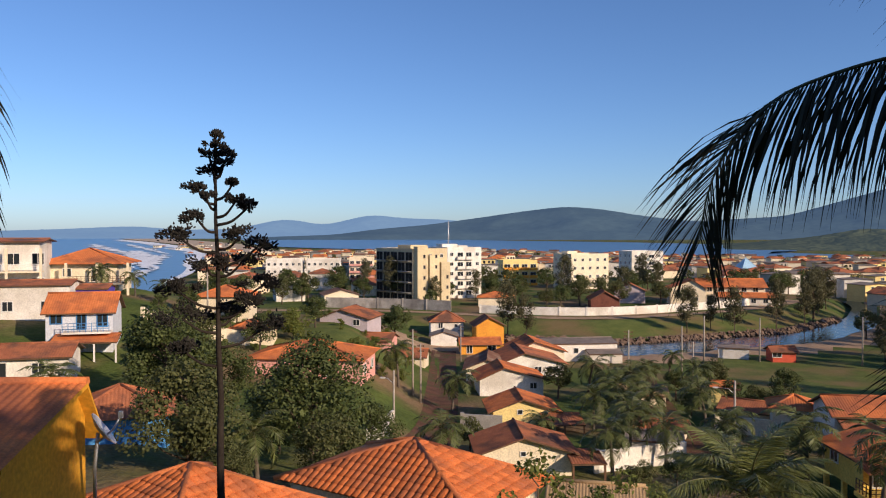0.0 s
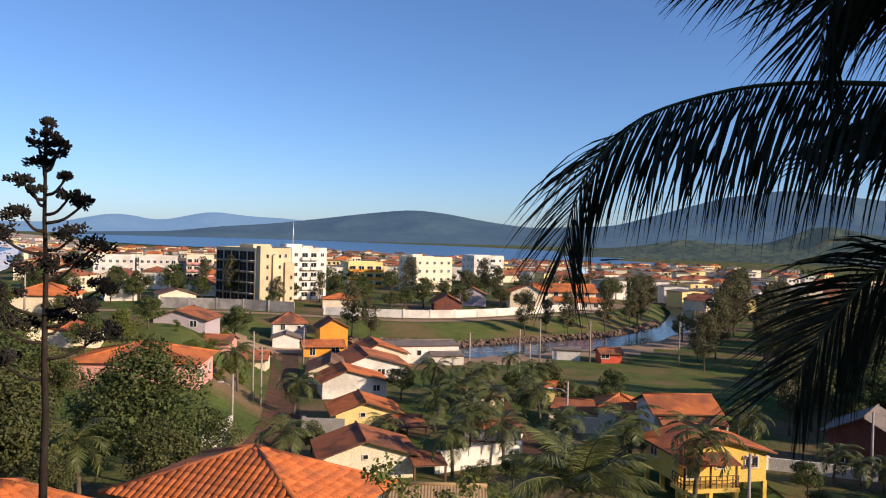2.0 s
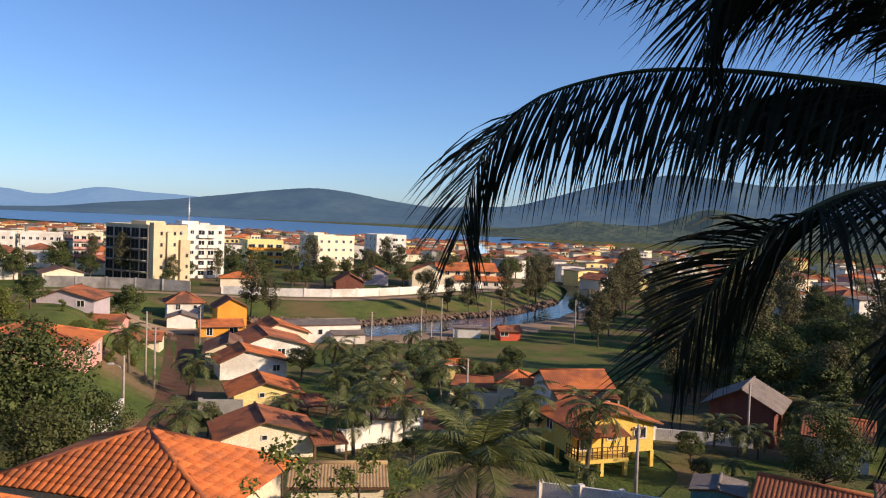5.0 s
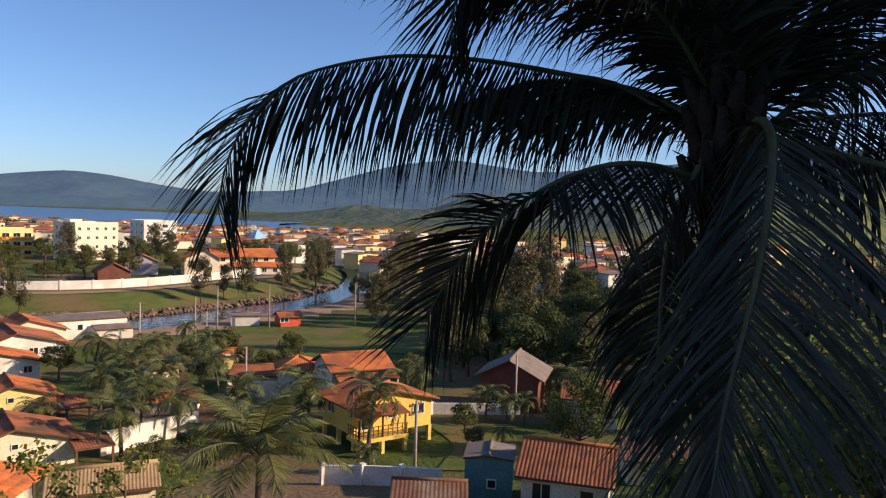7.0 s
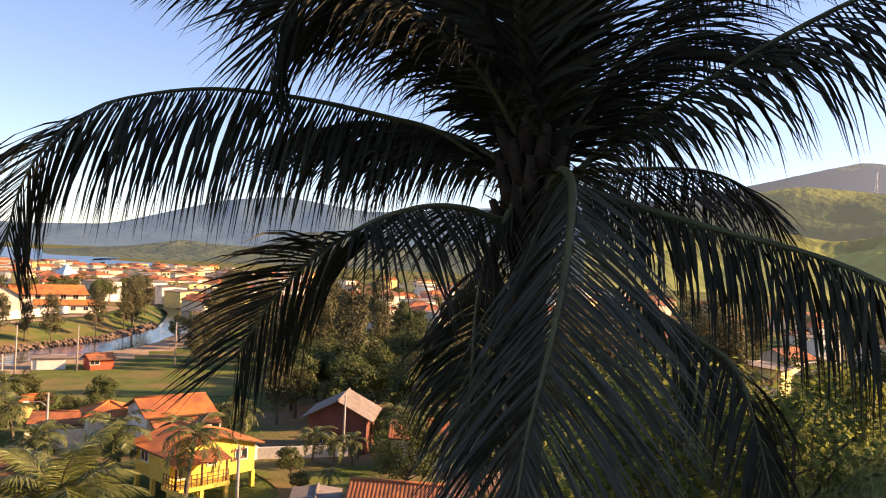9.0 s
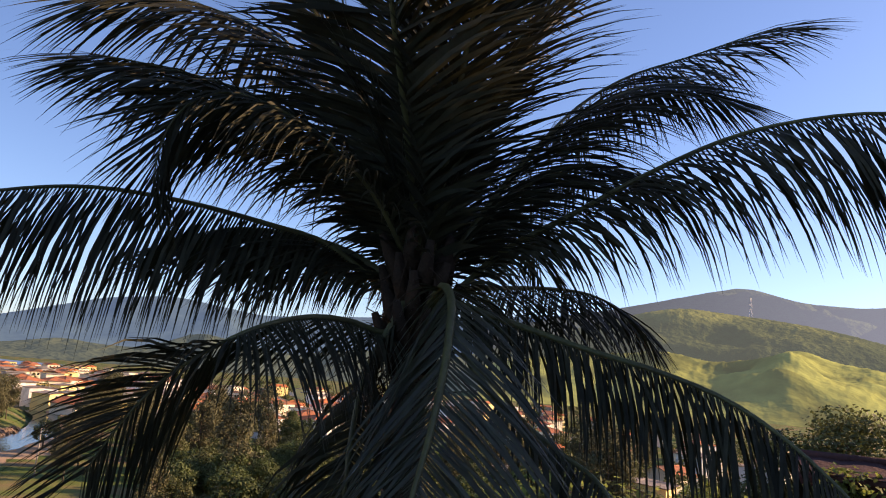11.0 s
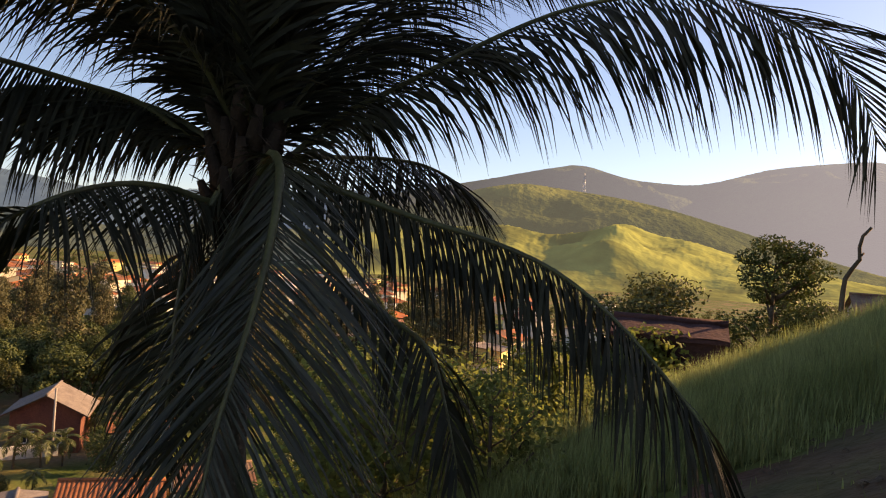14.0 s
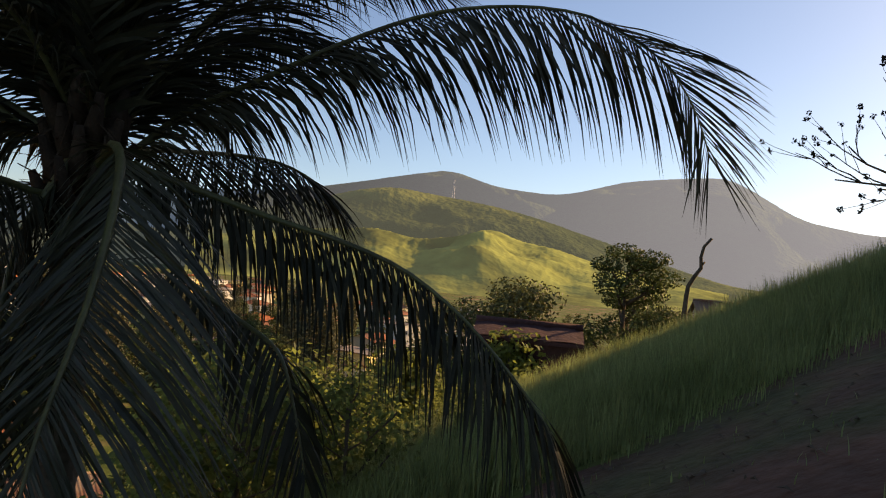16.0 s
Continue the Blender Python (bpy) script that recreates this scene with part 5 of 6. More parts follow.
red_house = house(79, 212, -8, 17, 9, 4.8, 1.8, CREAM, TILE, "large house with layered red tile roofs", hip=False, ridge_x=True, over=0.8, wins=[("F", u, z, 1.4, 1.3) for u in (-6, -3, 0, 3, 6) for z in (0.9, 3.2)])
house(66, 208, -10, 9, 8, 4.5, 2.2, CREAM, TILE, "house wing with a steep red tile roof", apex=0.6, over=0.7, wins=[("F", 2, 1, 1.2, 1.1)])
house(82, 206, -12, 15, 5, 2.2, 0.9, WHITE, TILE, "low white wing with a red tile roof", ridge_x=True, over=0.6, wins=[("F", u, 0.5, 1.3, 1.2) for u in (-5, -2, 1, 4)])
house(41, 196, -6, 7, 9, 2.6, 1.9, BRICK, TILE_OLD, "brown-roofed house behind the wall", apex=0.5)
house(52, 214, -10, 8, 8, 3.4, 2.0, LILAC, TILE_OLD, "grey gabled house among trees", apex=0.5)
house(14, 203, -4, 9, 6, 2.4, 1.3, CREAM, TILE, "low house with an orange hipped roof", hip=True)

house(131, 332, 10, 9, 9, 5.0, 5.5, CREAM, LIGHT_BLUE, "cream chapel with a pointed light blue roof", hip=True, over=0.3)
house(59.6, -7.2, -84, 3.4, 4, 21.8 - height(59.6, -7.2) - 1.2, 1.0, CONCRETE, TILE_DARK, "grey house at the far end of the crest", base=height(59.6, -7.2), ridge_x=True, over=0.4)
mast = empty("transmission_tower", pose(1850, 434, 195), "slender grey lattice tower on the hill", "tower")
for u, v in ((-1, -1), (1, -1), (1, 1), (-1, 1)):
    bm = bmesh.new()
    tube(bm, [(u * 4.5, v * 4.5, -25), (u * 1.0, v * 1.0, 60)], 0.32, 4)
    part("leg", bm, METAL, mast)
for i in range(9):
    k = i / 9
    w = 4.5 + (1.0 - 4.5) * (k * 60 + 25) / 85
    bm = bmesh.new()
    for u in (-w, w):
        tube(bm, [(-w, u, k * 60), (w, -u if i % 2 else u, k * 60 + 6)], 0.3, 4)
    part("brace", bm, METAL, mast)


def wall_run(name, pts, h, mat, label, thick=0.25, piece=6.0):
    """A garden wall on uneven ground, of panels between pillars."""
    root = empty(name, pose(0, 0, 0), label, "wall")
    n = max(1, int(sum(math.dist(a, b) for a, b in zip(pts, pts[1:])) / piece))
    line = spline([(*p, 0) for p in pts], n)
    for p, q in zip(line, line[1:]):
        bm = bmesh.new()
        z0, z1, m = height(p.x, p.y), height(q.x, q.y), (q - p)
        s = Vector((-m.y, m.x, 0)).normalized() * thick / 2
        lo = [bm.verts.new((c.x + s.x * k, c.y + s.y * k, z - 0.6)) for c, z, k in ((p, z0, 1), (q, z1, 1), (q, z1, -1), (p, z0, -1))]
        hi = [bm.verts.new((c.x + s.x * k, c.y + s.y * k, z + h)) for c, z, k in ((p, z0, 1), (q, z1, 1), (q, z1, -1), (p, z0, -1))]
        bm.faces.new(hi)
        for i in range(4):
            bm.faces.new((lo[i], lo[(i + 1) % 4], hi[(i + 1) % 4], hi[i]))
        part("wall_panel", bm, mat, root)
        bm = bmesh.new()
        add_box(bm, p.x, p.y, z0 - 0.5, thick * 1.7, thick * 1.7, h + 0.65)
        part("pillar", bm, mat, root)
    return root


wall_run("garden_wall", [(-30, 198), (-13, 195), (2, 188)], 2.6, CONCRETE, "grey concrete wall along the embankment road")
wall_run("garden_wall", [(9, 184), (22, 179.5), (33.5, 178), (45, 181), (55, 186), (70, 195), (83, 205)], 1.9, WHITE, "long whitewashed wall along the embankment road")
wall_run("garden_wall", [(83, 205.5), (88, 209), (90, 216)], 1.9, PINK, "short pink wall ending the white one")
wall_run("garden_wall", [(-5.6, 58), (-5.2, 64), (-4.6, 71)], 1.9, WHITE, "white garden wall beside the street")
wall_run("garden_wall", [(22.6, 45), (25.5, 42.6), (28.2, 39.4)], 1.3, WHITE, "white and dark garden wall", 0.2, 2.5)
wall_run("garden_wall", [(2, 78), (6, 77)], 1.8, CONCRETE, "bare concrete garden wall")
wall_run("garden_wall", [(12.5, 62), (17, 64), (21, 66)], 1.8, WHITE, "white garden wall among palms")
wall_run("garden_wall", [(42.5, 61.5), (46.5, 59.5), (50, 56.8)], 1.1, WHITE, "white wall before the grey-roofed house")
wall_run("garden_wall", [(28, 78), (33, 77), (37, 75)], 1.7, CREAM, "cream garden wall")
wall_run("garden_wall", [(-36, 92), (-30, 93), (-24, 95)], 1.6, CREAM, "cream retaining wall on the headland")


def utility_pole(x, y, h, label, arm=1.2, lamp=0.0, mat=None):
    root = empty("utility_pole", pose(x, y, height(x, y), 0, 0, random.Random(int(x * 7 + y)).uniform(-30, 30)), label, "utility pole", "utility poles")
    bm = bmesh.new()
    tube(bm, [(0, 0, -0.5), (0, 0, h)], [0.14, 0.09], 8)
    part("pole", bm, mat or POLE, root)
    if arm:
        for z in (h - 0.35, h - 0.95):
            bm = bmesh.new()
            add_box(bm, 0, 0.1, z, arm, 0.09, 0.11)
            for u in (-0.45, -0.2, 0.2, 0.45):
                add_box(bm, u * arm, 0.1, z + 0.11, 0.06, 0.06, 0.12)
            part("crossarm", bm, WOOD, root)
    if lamp:
        bm = bmesh.new()
        tube(bm, [(0, 0, h - 1.3), (-0.6, 0, h - 0.8), (-lamp, 0, h - 0.75)], 0.03, 5)
        part("lamp_arm", bm, METAL, root)
        bm = bmesh.new()
        add_box(bm, -lamp - 0.15, 0, h - 0.82, 0.5, 0.18, 0.12)
        part("lamp_head", bm, FRAME_WHITE, root)
    return root


for x, y, h, arm, lamp in ((28.4, 117, 6.5, 1.4, 0), (37, 118.5, 7, 0, 0), (43, 126, 8, 0, 0), (53, 128, 7.5, 0, 0), (27.8, 72.7, 6.2, 1.0, 1.6), (29.2, 44, 5.2, 1.4, 0), (-3.6, 92, 8, 1.0, 0), (-2.6, 90, 7, 0.8, 0),
                           (-4.6, 72, 5.5, 0, 1.0), (35, 107, 6, 0.9, 0), (-31, 101, 7, 0, 0), (49.5, 57, 6, 0, 0), (68, 124, 8, 0, 0), (3.0, 128, 6, 0.9, 0)):
    utility_pole(x, y, h, "weathered utility pole with crossarms" if arm else "plain weathered utility pole", arm, lamp)

# riprap along the far bank
v, f = [], []
rng = random.Random(21)
for i in range(1500):
    x = rng.uniform(10, 100)
    y = lerp_list(x, SHORE_X, SHORE_Y) + rng.uniform(-1.5, 2.2)
    r = rng.uniform(0.2, 0.62) * (1 if rng.random() < 0.9 else 1.5)
    c = Vector((x, y, max(0.1, height(x, y)) + 0.1))
    b = len(v)
    for dx, dy, dz in ((1, 0, 0), (-1, 0, 0), (0, 1, 0), (0, -1, 0), (0, 0, 0.9), (0, 0, -0.9), (0.6, 0.6, 0.6), (-0.6, -0.6, 0.6)):
        v.append(tuple(c + Vector((dx, dy, dz)) * r * rng.uniform(0.7, 1.2)))
    f += [(b, b + 2, b + 6), (b + 6, b + 2, b + 4), (b, b + 6, b + 4), (b + 2, b + 1, b + 4), (b + 1, b + 7, b + 4), (b + 1, b + 3, b + 7), (b + 7, b + 3, b + 4), (b + 3, b, b + 4), (b, b + 5, b + 2), (b + 2, b + 5, b + 1), (b + 1, b + 5, b + 3), (b + 3, b + 5, b)]
tagged(quick("riprap_stones", v, f, ROCK), "heap of brown rocks along the river bank", "rocks", "", "stuff")

# ---- trees and palms ----
def put(src, x, y, s=1.0, turn=0.0, lift=0.0):
    return copy_thing(src, pose(x, y, height(x, y) + lift, 0, 0, turn) @ Matrix.Diagonal((s, s, s, 1)))


big = tree(pose(-22.5, 62, height(-22.5, 62)), 8.4, 4.3, 9000, 0.30, LEAF, "large dark green leafy tree on the headland", seed=2, clumps=26, trunk_h=0.22)
big2 = tree(pose(-8.6, 50, height(-8.6, 50)), 9.0, 4.2, 9000, 0.27, LEAF, "large dense dark green tree below the slope", seed=3, clumps=26, trunk_h=0.2)
big3 = tree(pose(-14.8, 44, height(-14.8, 44)), 6.8, 3.8, 8000, 0.25, LEAF_OLIVE, "broad olive green leafy tree", seed=4, clumps=24, trunk_h=0.18)
olive = tree(pose(-26, 82, height(-26, 82)), 5.6, 3.0, 3000, 0.28, LEAF_OLIVE, "olive green leafy tree among the houses", seed=16, clumps=15, group="village trees")
mid = tree(pose(-27, 76, height(-27, 76)), 6.0, 3.0, 3000, 0.30, LEAF, "rounded green tree among the houses", seed=5, clumps=16, group="village trees")
lite = tree(pose(-19, 100, height(-19, 100)), 4.0, 2.4, 2200, 0.28, LEAF_BRIGHT, "bright green bushy shrub on the slope", "shrub", 6, 14, 0.12, category="shrub", group="slope shrubs")
feath = tree(pose(13.5, 160, height(13.5, 160)), 12.0, 3.2, 3400, 0.34, LEAF_DULL, "tall feathery casuarina tree by the river", "casuarina_tree", 7, 26, 0.2, 0.9, 0.8, 0.14, narrow=0.9, group="riverside casuarinas")
bush = tree(pose(27.0, 3.5, height(27.0, 3.5)), 22.0 - height(27.0, 3.5), 3.5, 9500, 0.15, LEAF_OLIVE, "sunlit spreading leafy tree beside the shed", seed=9, clumps=26, trunk_h=0.3, squash=0.5)
rtree = tree(pose(28.2, -0.4, height(28.2, -0.4)), 23.7 - height(28.2, -0.4), 2.2, 10000, 0.12, LEAF, "dense green tree behind the grassy crest", seed=10, clumps=21, trunk_h=0.26, squash=0.48, narrow=1.2)
for x, y, s, t in ((-20, 69, 0.7, 40), (-25, 74, 0.6, 200)):
    put(big, x, y, s, t)
for x, y, s, t in ((80.6, 79, 1.15, 20), (72, 77, 0.95, 140), (89, 80, 1.2, 250)):
    put(big, x, y, s, t)
put(big2, 43.8, 42.4, 0.72, 70)
for x, y, s, t in ((-12, 56, 0.7, 50), (-5.0, 54, 0.55, 130)):
    put(big2, x, y, s, t)
for x, y, s, t in ((-6.5, 44, 0.7, 160), (-11.5, 41, 0.5, 220)):
    put(big3, x, y, s, t)
rng = random.Random(77)
for x, y, s in ((-2.5, 50, .55), (1, 52, .5), (2.5, 70, .5), (14, 54, .5), (36, 63, .6), (45, 70, .8), (34, 90, .6), (36, 88, .55), (37.6, 85, .6), (35, 99, .85), (41, 92, .7), (60, 70, 1.0), (64, 62, 1.1), (58, 76, 1.1),
                (66, 76, 1.2), (72, 68, 1.2), (62, 84, 1.1), (70, 88, 1.1), (78, 80, 1.3), (84, 92, 1.2), (76, 96, 1.1), (90, 84, 1.4), (88, 72, 1.4), (98, 96, 1.3), (82, 104, 1.0), (94, 108, 1.2), (47.5, 49, .6), (50, 40, 0.8), (56, 44, .9), (62, 48, 1), (70, 52, 1.1), (46, 36, .7), (54, 34, .9),
                (48, 30, .8), (40, 26, .6), (52, 24, .8), (60, 30, .9), (68, 38, 1), (80, 46, 1.1), (90, 56, 1.2), (76, 28, 1), (88, 36, 1.1), (31, 66, .6), (25, 57, .5), (17.5, 57, .45), (21, 86, .6), (14.5, 96, .7), (25, 103, .5), (30, 110, .5), (40, 52.5, .45), (37.5, 48, .35), (20, 97, .6), (28, 86, .55), (29, 95, .6), (-28, 104, .7), (-34, 103, .6), (-40, 64, .5), (-30, 88, .7), (-22, 92, .8), (-36, 97, .4), (-28, 101, .45), (-18, 108, .7), (-8, 126, .9),
                (30, 196, 1.1), (26, 192, 1), (36, 202, 1.2), (46, 200, 1.1), (58, 204, 1.2), (62, 198, .9), (20, 210, 1.1), (44, 210, 1.2), (68, 222, 1.1), (-22, 214, 1.1), (-30, 220, 1.2), (-38, 216, 1.2), (-46, 222, 1.2), (-56, 214, 1.3), (-64, 220, 1.3), (14, 222, 1), (24, 236, 1.1), (34, 250, 1.2), (62, 252, 1.2), (70, 262, 1.2), (98, 226, 1.2), (104, 236, 1.2),
                (110, 244, 1.2), (100, 252, 1.2), (112, 262, 1.3), (92, 244, 1.2), (120, 256, 1.2), (-20, 262, 1.2), (-6, 262, 1.1), (16, 262, 1.1), (-72, 240, 1.4), (-50, 250, 1.3), (-34, 252, 1.3)):
    put(mid if rng.random() < 0.55 else olive, x, y, s * rng.uniform(0.9, 1.1), rng.uniform(0, 360))
for i in range(60):
    x, y = rng.uniform(-30, -4), rng.uniform(90, 130)
    put(lite, x, y, rng.uniform(0.15, 0.45), rng.uniform(0, 360))
for i in range(34):
    az, d = radians(rng.uniform(52, 84)), rng.uniform(13, 34)
    put(lite, d * math.sin(az), d * math.cos(az), rng.uniform(0.35, 0.75), rng.uniform(0, 360))
sunny = tree(pose(9.6, 4.4, height(9.6, 4.4)), 2.3, 1.7, 1500, 0.13, LEAF_SUN, "sunlit leafy shrub with thin translucent leaves", "shrub", 21, 13, 0.12, trunk_r=0.04, category="shrub", group="shrubs below the palm")
for x, y in ((8.6, 2.6), (10.6, 3.0), (12.2, 2.2), (11.6, 4.6), (8.7, 3.8), (13.4, 4.2), (11.2, 5.7), (13.2, 6.4), (9.9, 1.3), (14.6, 2.6), (15, 5.6)):
    top = 22 - 0.13 * math.hypot(x, y) - height(x, y) + rng.uniform(-0.25, 0.1)
    put(sunny, x, y, max(0.3, min(1.5, top / 2.3)), rng.uniform(0, 360))
for i in range(26):
    az, d = radians(rng.uniform(-34, 36)), rng.uniform(14, 24)
    put(lite, d * math.sin(az), d * math.cos(az), rng.uniform(0.2, 0.5), rng.uniform(0, 360))
for x, y, s in ((17, 156.5, .8), (52, 163, .8), (58, 166, .7), (62, 163, .9), (74, 170, .9), (84, 178, 1), (92, 190, 1), (88, 182, .9), (98, 200, 1), (104, 208, 1), (80, 132, 1.1), (86, 142, 1.1), (74, 128, .9), (92, 150, 1.1), (100, 160, 1.2), (108, 172, 1.2), (118, 186, 1.2), (128, 200, 1.2), (96, 140, 1.2), (110, 156, 1.2), (-14, 212, 1.0), (-2, 206, .7),
                (122, 176, 1.2), (134, 190, 1.2), (138, 214, 1.2), (84, 122, 1), (104, 128, 1.1), (118, 140, 1.2), (132, 160, 1.2), (70, 119, .8)):
    put(feath, x, y, s * rng.uniform(0.85, 1.1), rng.uniform(0, 360))
for x, y, s in ((25.4, 5.6, .75), (31.5, -2.2, .5), (33, 3, .8), (37, 6, .9), (42, 2, .9), (22, 8.5, .7)):
    put(bush, x, y, s, rng.uniform(0, 360))
pa = coconut_palm(pose(-5.3, 91.8, height(-5.3, 91.8)), 4.5, 1, "green coconut palm in the village", count=16)
pb = coconut_palm(pose(1.1, 87.9, height(1.1, 87.9)), 3.6, 2, "green coconut palm in the village", count=16)
pc = coconut_palm(pose(13.5, 60.5, height(13.5, 60.5)), 3.7, 3, "green coconut palm in the village", count=17)
for src, x, y, s in ((pc, 18.8, 81.8, 1.1), (pa, 17.7, 93.3, 1.05), (pb, 22.8, 89.1, 1.15), (pc, 17.5, 72, 1.0), (pa, 16.2, 66, .9), (pb, 20.2, 77, 1.1), (pc, 15.4, 78, .95), (pa, 30.3, 90, 1.05), (pb, 27.7, 80.3, 1.05), (pc, 28.5, 59.5, 1.2), (pa, 29.2, 50.6, 1.15), (pb, 18.6, 63.4, .95), (pc, 24.2, 66, .9), (pa, 34.6, 61.5, .9), (pb, 26, 70, .9),
                     (pa, 43, 64, .9), (pc, 26.5, 99, .9), (pb, 0.6, 61.9, 1.0), (pc, -10.8, 44.6, .95), (pa, -45, 101, .8), (pb, -42.5, 106, .75), (pc, -38, 104, .7), (pb, -29, 58, .9), (pb, 44.5, 55.4, .75), (pb, 46, 54, .65), (pc, 47.4, 53.2, .6), (pb, 57, 56.1, .9), (pc, 59, 54, .8), (pb, 55.5, 58.5, .7), (pc, 60, 60, .8), (pb, 40, 47.6, .4), (pb, 34, 115, .8), (pa, 90, 232, 1.2), (pa, 82, 120, 1.0), (pa, -17, 31, .5), (pb, 27, 46.5, .45), (pc, 9.5, 71, .7)):
    put(src, x, y, s, rng.uniform(0, 360))
near_palm = coconut_palm(pose(10.3, 25.5, height(10.3, 25.5)), 4.6, 5, "young coconut palm with upright sunlit fronds", PALM_SUN, 1.15, 22, 95, 0.3, "", 1.45, 0.25, 0.27)
sap = tree(pose(2.3, 18.6, height(2.3, 18.6)), 16.9 - height(2.3, 18.6), 1.1, 620, 0.15, LEAF_BRIGHT, "small sapling with sparse leaves", seed=12, clumps=14, trunk_h=0.4, trunk_r=0.05)
put(sap, 4.2, 18.2, 0.9, 90)
put(sap, 5.6, 19.4, 0.85, 200)
put(sap, 0.9, 20.6, 0.75, 30)

# bare tree reaching in over the crest, dead snag, unseen added shade trees upslope
bare = empty("bare_tree", pose(17.0, -6.4, height(17, -6.4)), "nearly leafless tree with seed tufts on thin twigs", "tree")
rng = random.Random(14)
bm = bmesh.new()
tufts = []


def twig(p, d, L, r, depth):
    pts = [p]
    for k in range(4):
        d = (d + Vector((rng.gauss(0, 0.16), rng.gauss(0, 0.16), rng.gauss(0.05, 0.14)))).normalized()
        pts.append(pts[-1] + d * L / 4)
    tube(bm, pts, [r, r * 0.85, r * 0.7, r * 0.55, r * 0.4], 5)
    if depth == 0:
        tufts.append((pts[-1], 0.06))
        if rng.random() < 0.6:
            tufts.append((pts[2], 0.04))
        return
    for k in range(3):
        q = pts[2 + (k + 1) // 2]
        twig(q, (d + Vector((rng.gauss(0, 0.5), rng.gauss(0, 0.5), rng.gauss(0.1, 0.4)))).normalized(), L * rng.uniform(0.5, 0.75), r * 0.5, depth - 1)


twig(Vector((0, 0, -0.3)), Vector((-0.1, 0.15, 1)), 1.7, 0.07, 0)
tufts.clear()
for d in ((-0.25, 0.9, 0.30), (-0.4, 0.95, 0.1), (0.1, 0.8, 0.6), (-0.1, 0.3, 0.9), (0.3, -0.6, 0.7)):
    twig(Vector((-0.15, 0.2, 1.2)), Vector(d).normalized(), 2.0, 0.035, 2)
part("trunk", bm, BARK, bare)
v, f = leaf_cloud(rng, tufts, 900, 0.07, 1.0, 0.3)
tagged(quick("seed_tuft", v, f, POD, bare), kind="stuff")
snag = empty("dead_snag", pose(27.1, -2.5, height(27.1, -2.5)), "bare dead tree trunk leaning and crooked", "dead tree")
z = height(27.1, -2.5)
bm = bmesh.new()
tube(bm, spline([(0, 0.2, -0.4), (0, 0.15, 21.9 - z), (0.02, 0.0, 22.5 - z), (0, -0.25, 22.9 - z), (0, -0.22, 23.4 - z), (0, -0.36, 23.75 - z), (0, -0.52, 23.92 - z)], 14), [0.13 - 0.006 * i for i in range(15)], 6)
part("trunk", bm, BARK, snag)
bm = bmesh.new()
tube(bm, [(0, -0.24, 23.0 - z), (0.05, -0.36, 23.12 - z)], [0.05, 0.03], 5)
part("stub", bm, BARK, snag)
# out-of-view trees, added to keep the sun off the palm
shade = tree(pose(23, -10.8, height(23, -10.8)), 9.0, 3.4, 7500, 0.28, LEAF, "unseen leafy tree added upslope for shade", seed=15, clumps=26, trunk_h=0.5)
for x, y, s, t in ((27.5, -14.5, 1.1, 70), (20, -14.5, 0.75, 140), (32, -18, 1.2, 200), (24, -19, 0.9, 30)):
    put(shade, x, y, s, t)
# unseen lower-crowned copies, added to shade the path and grass
for x, y, s, t in ((18.0, -13.6, 0.75, 20), (14.0, -13.5, 0.75, 210), (20.5, -17.0, 0.8, 300), (22.6, -13.9, 0.82, 110)):
    put(big3, x, y, s, t)

# ---- grass on the slope ----
v, f = [], []
rng = random.Random(3)


def blades(x, y, n, hh, spread):
    for _ in range(n):
        px, py = x + rng.gauss(0, spread), y + rng.gauss(0, spread)
        z = height(px, py)
        L = hh * rng.uniform(0.6, 1.25)
        az = rng.uniform(0, math.tau)
        lean = Vector((math.cos(az), math.sin(az), 0)) * L * rng.uniform(0.1, 0.4)
        s = Vector((-math.sin(az), math.cos(az), 0)) * rng.uniform(0.003, 0.006)
        p = Vector((px, py, z - 0.03))
        q, t = p + lean * 0.35 + Vector((0, 0, L * 0.6)), p + lean + Vector((0, 0, L))
        b = len(v)
        v.extend([tuple(p - s), tuple(p + s), tuple(q + s), tuple(q - s), tuple(t)])
        f.append((b, b + 1, b + 2, b + 3))
        f.append((b + 3, b + 2, b + 4))


for i in range(13000):
    x, y = rng.uniform(6.9, 17.5), rng.uniform(-9, 4.6)
    edge = y + 0.6 + 1.42 * (x - 7.0) + rng.gauss(0, 0.35)
    if edge < 0:
        continue
    blades(x, y, 16, rng.uniform(0.32, 0.62) * min(1.0, 0.35 + 0.3 * edge), 0.17)
tagged(quick("tall_grass", v, f, TALL_GRASS), "tall green seeding grass on the slope crest", "grass", "", "stuff")
v, f = [], []
for i in range(160):
    az, d = radians(rng.uniform(70, 118)), rng.uniform(3.0, 11)
    x, y = d * math.sin(az), d * math.cos(az)
    blades(x, y, 5, rng.uniform(0.04, 0.12), 0.2)
tagged(quick("sparse_grass", v, f, TALL_GRASS), "thin low grass and weeds on bare earth", "grass", "", "stuff")

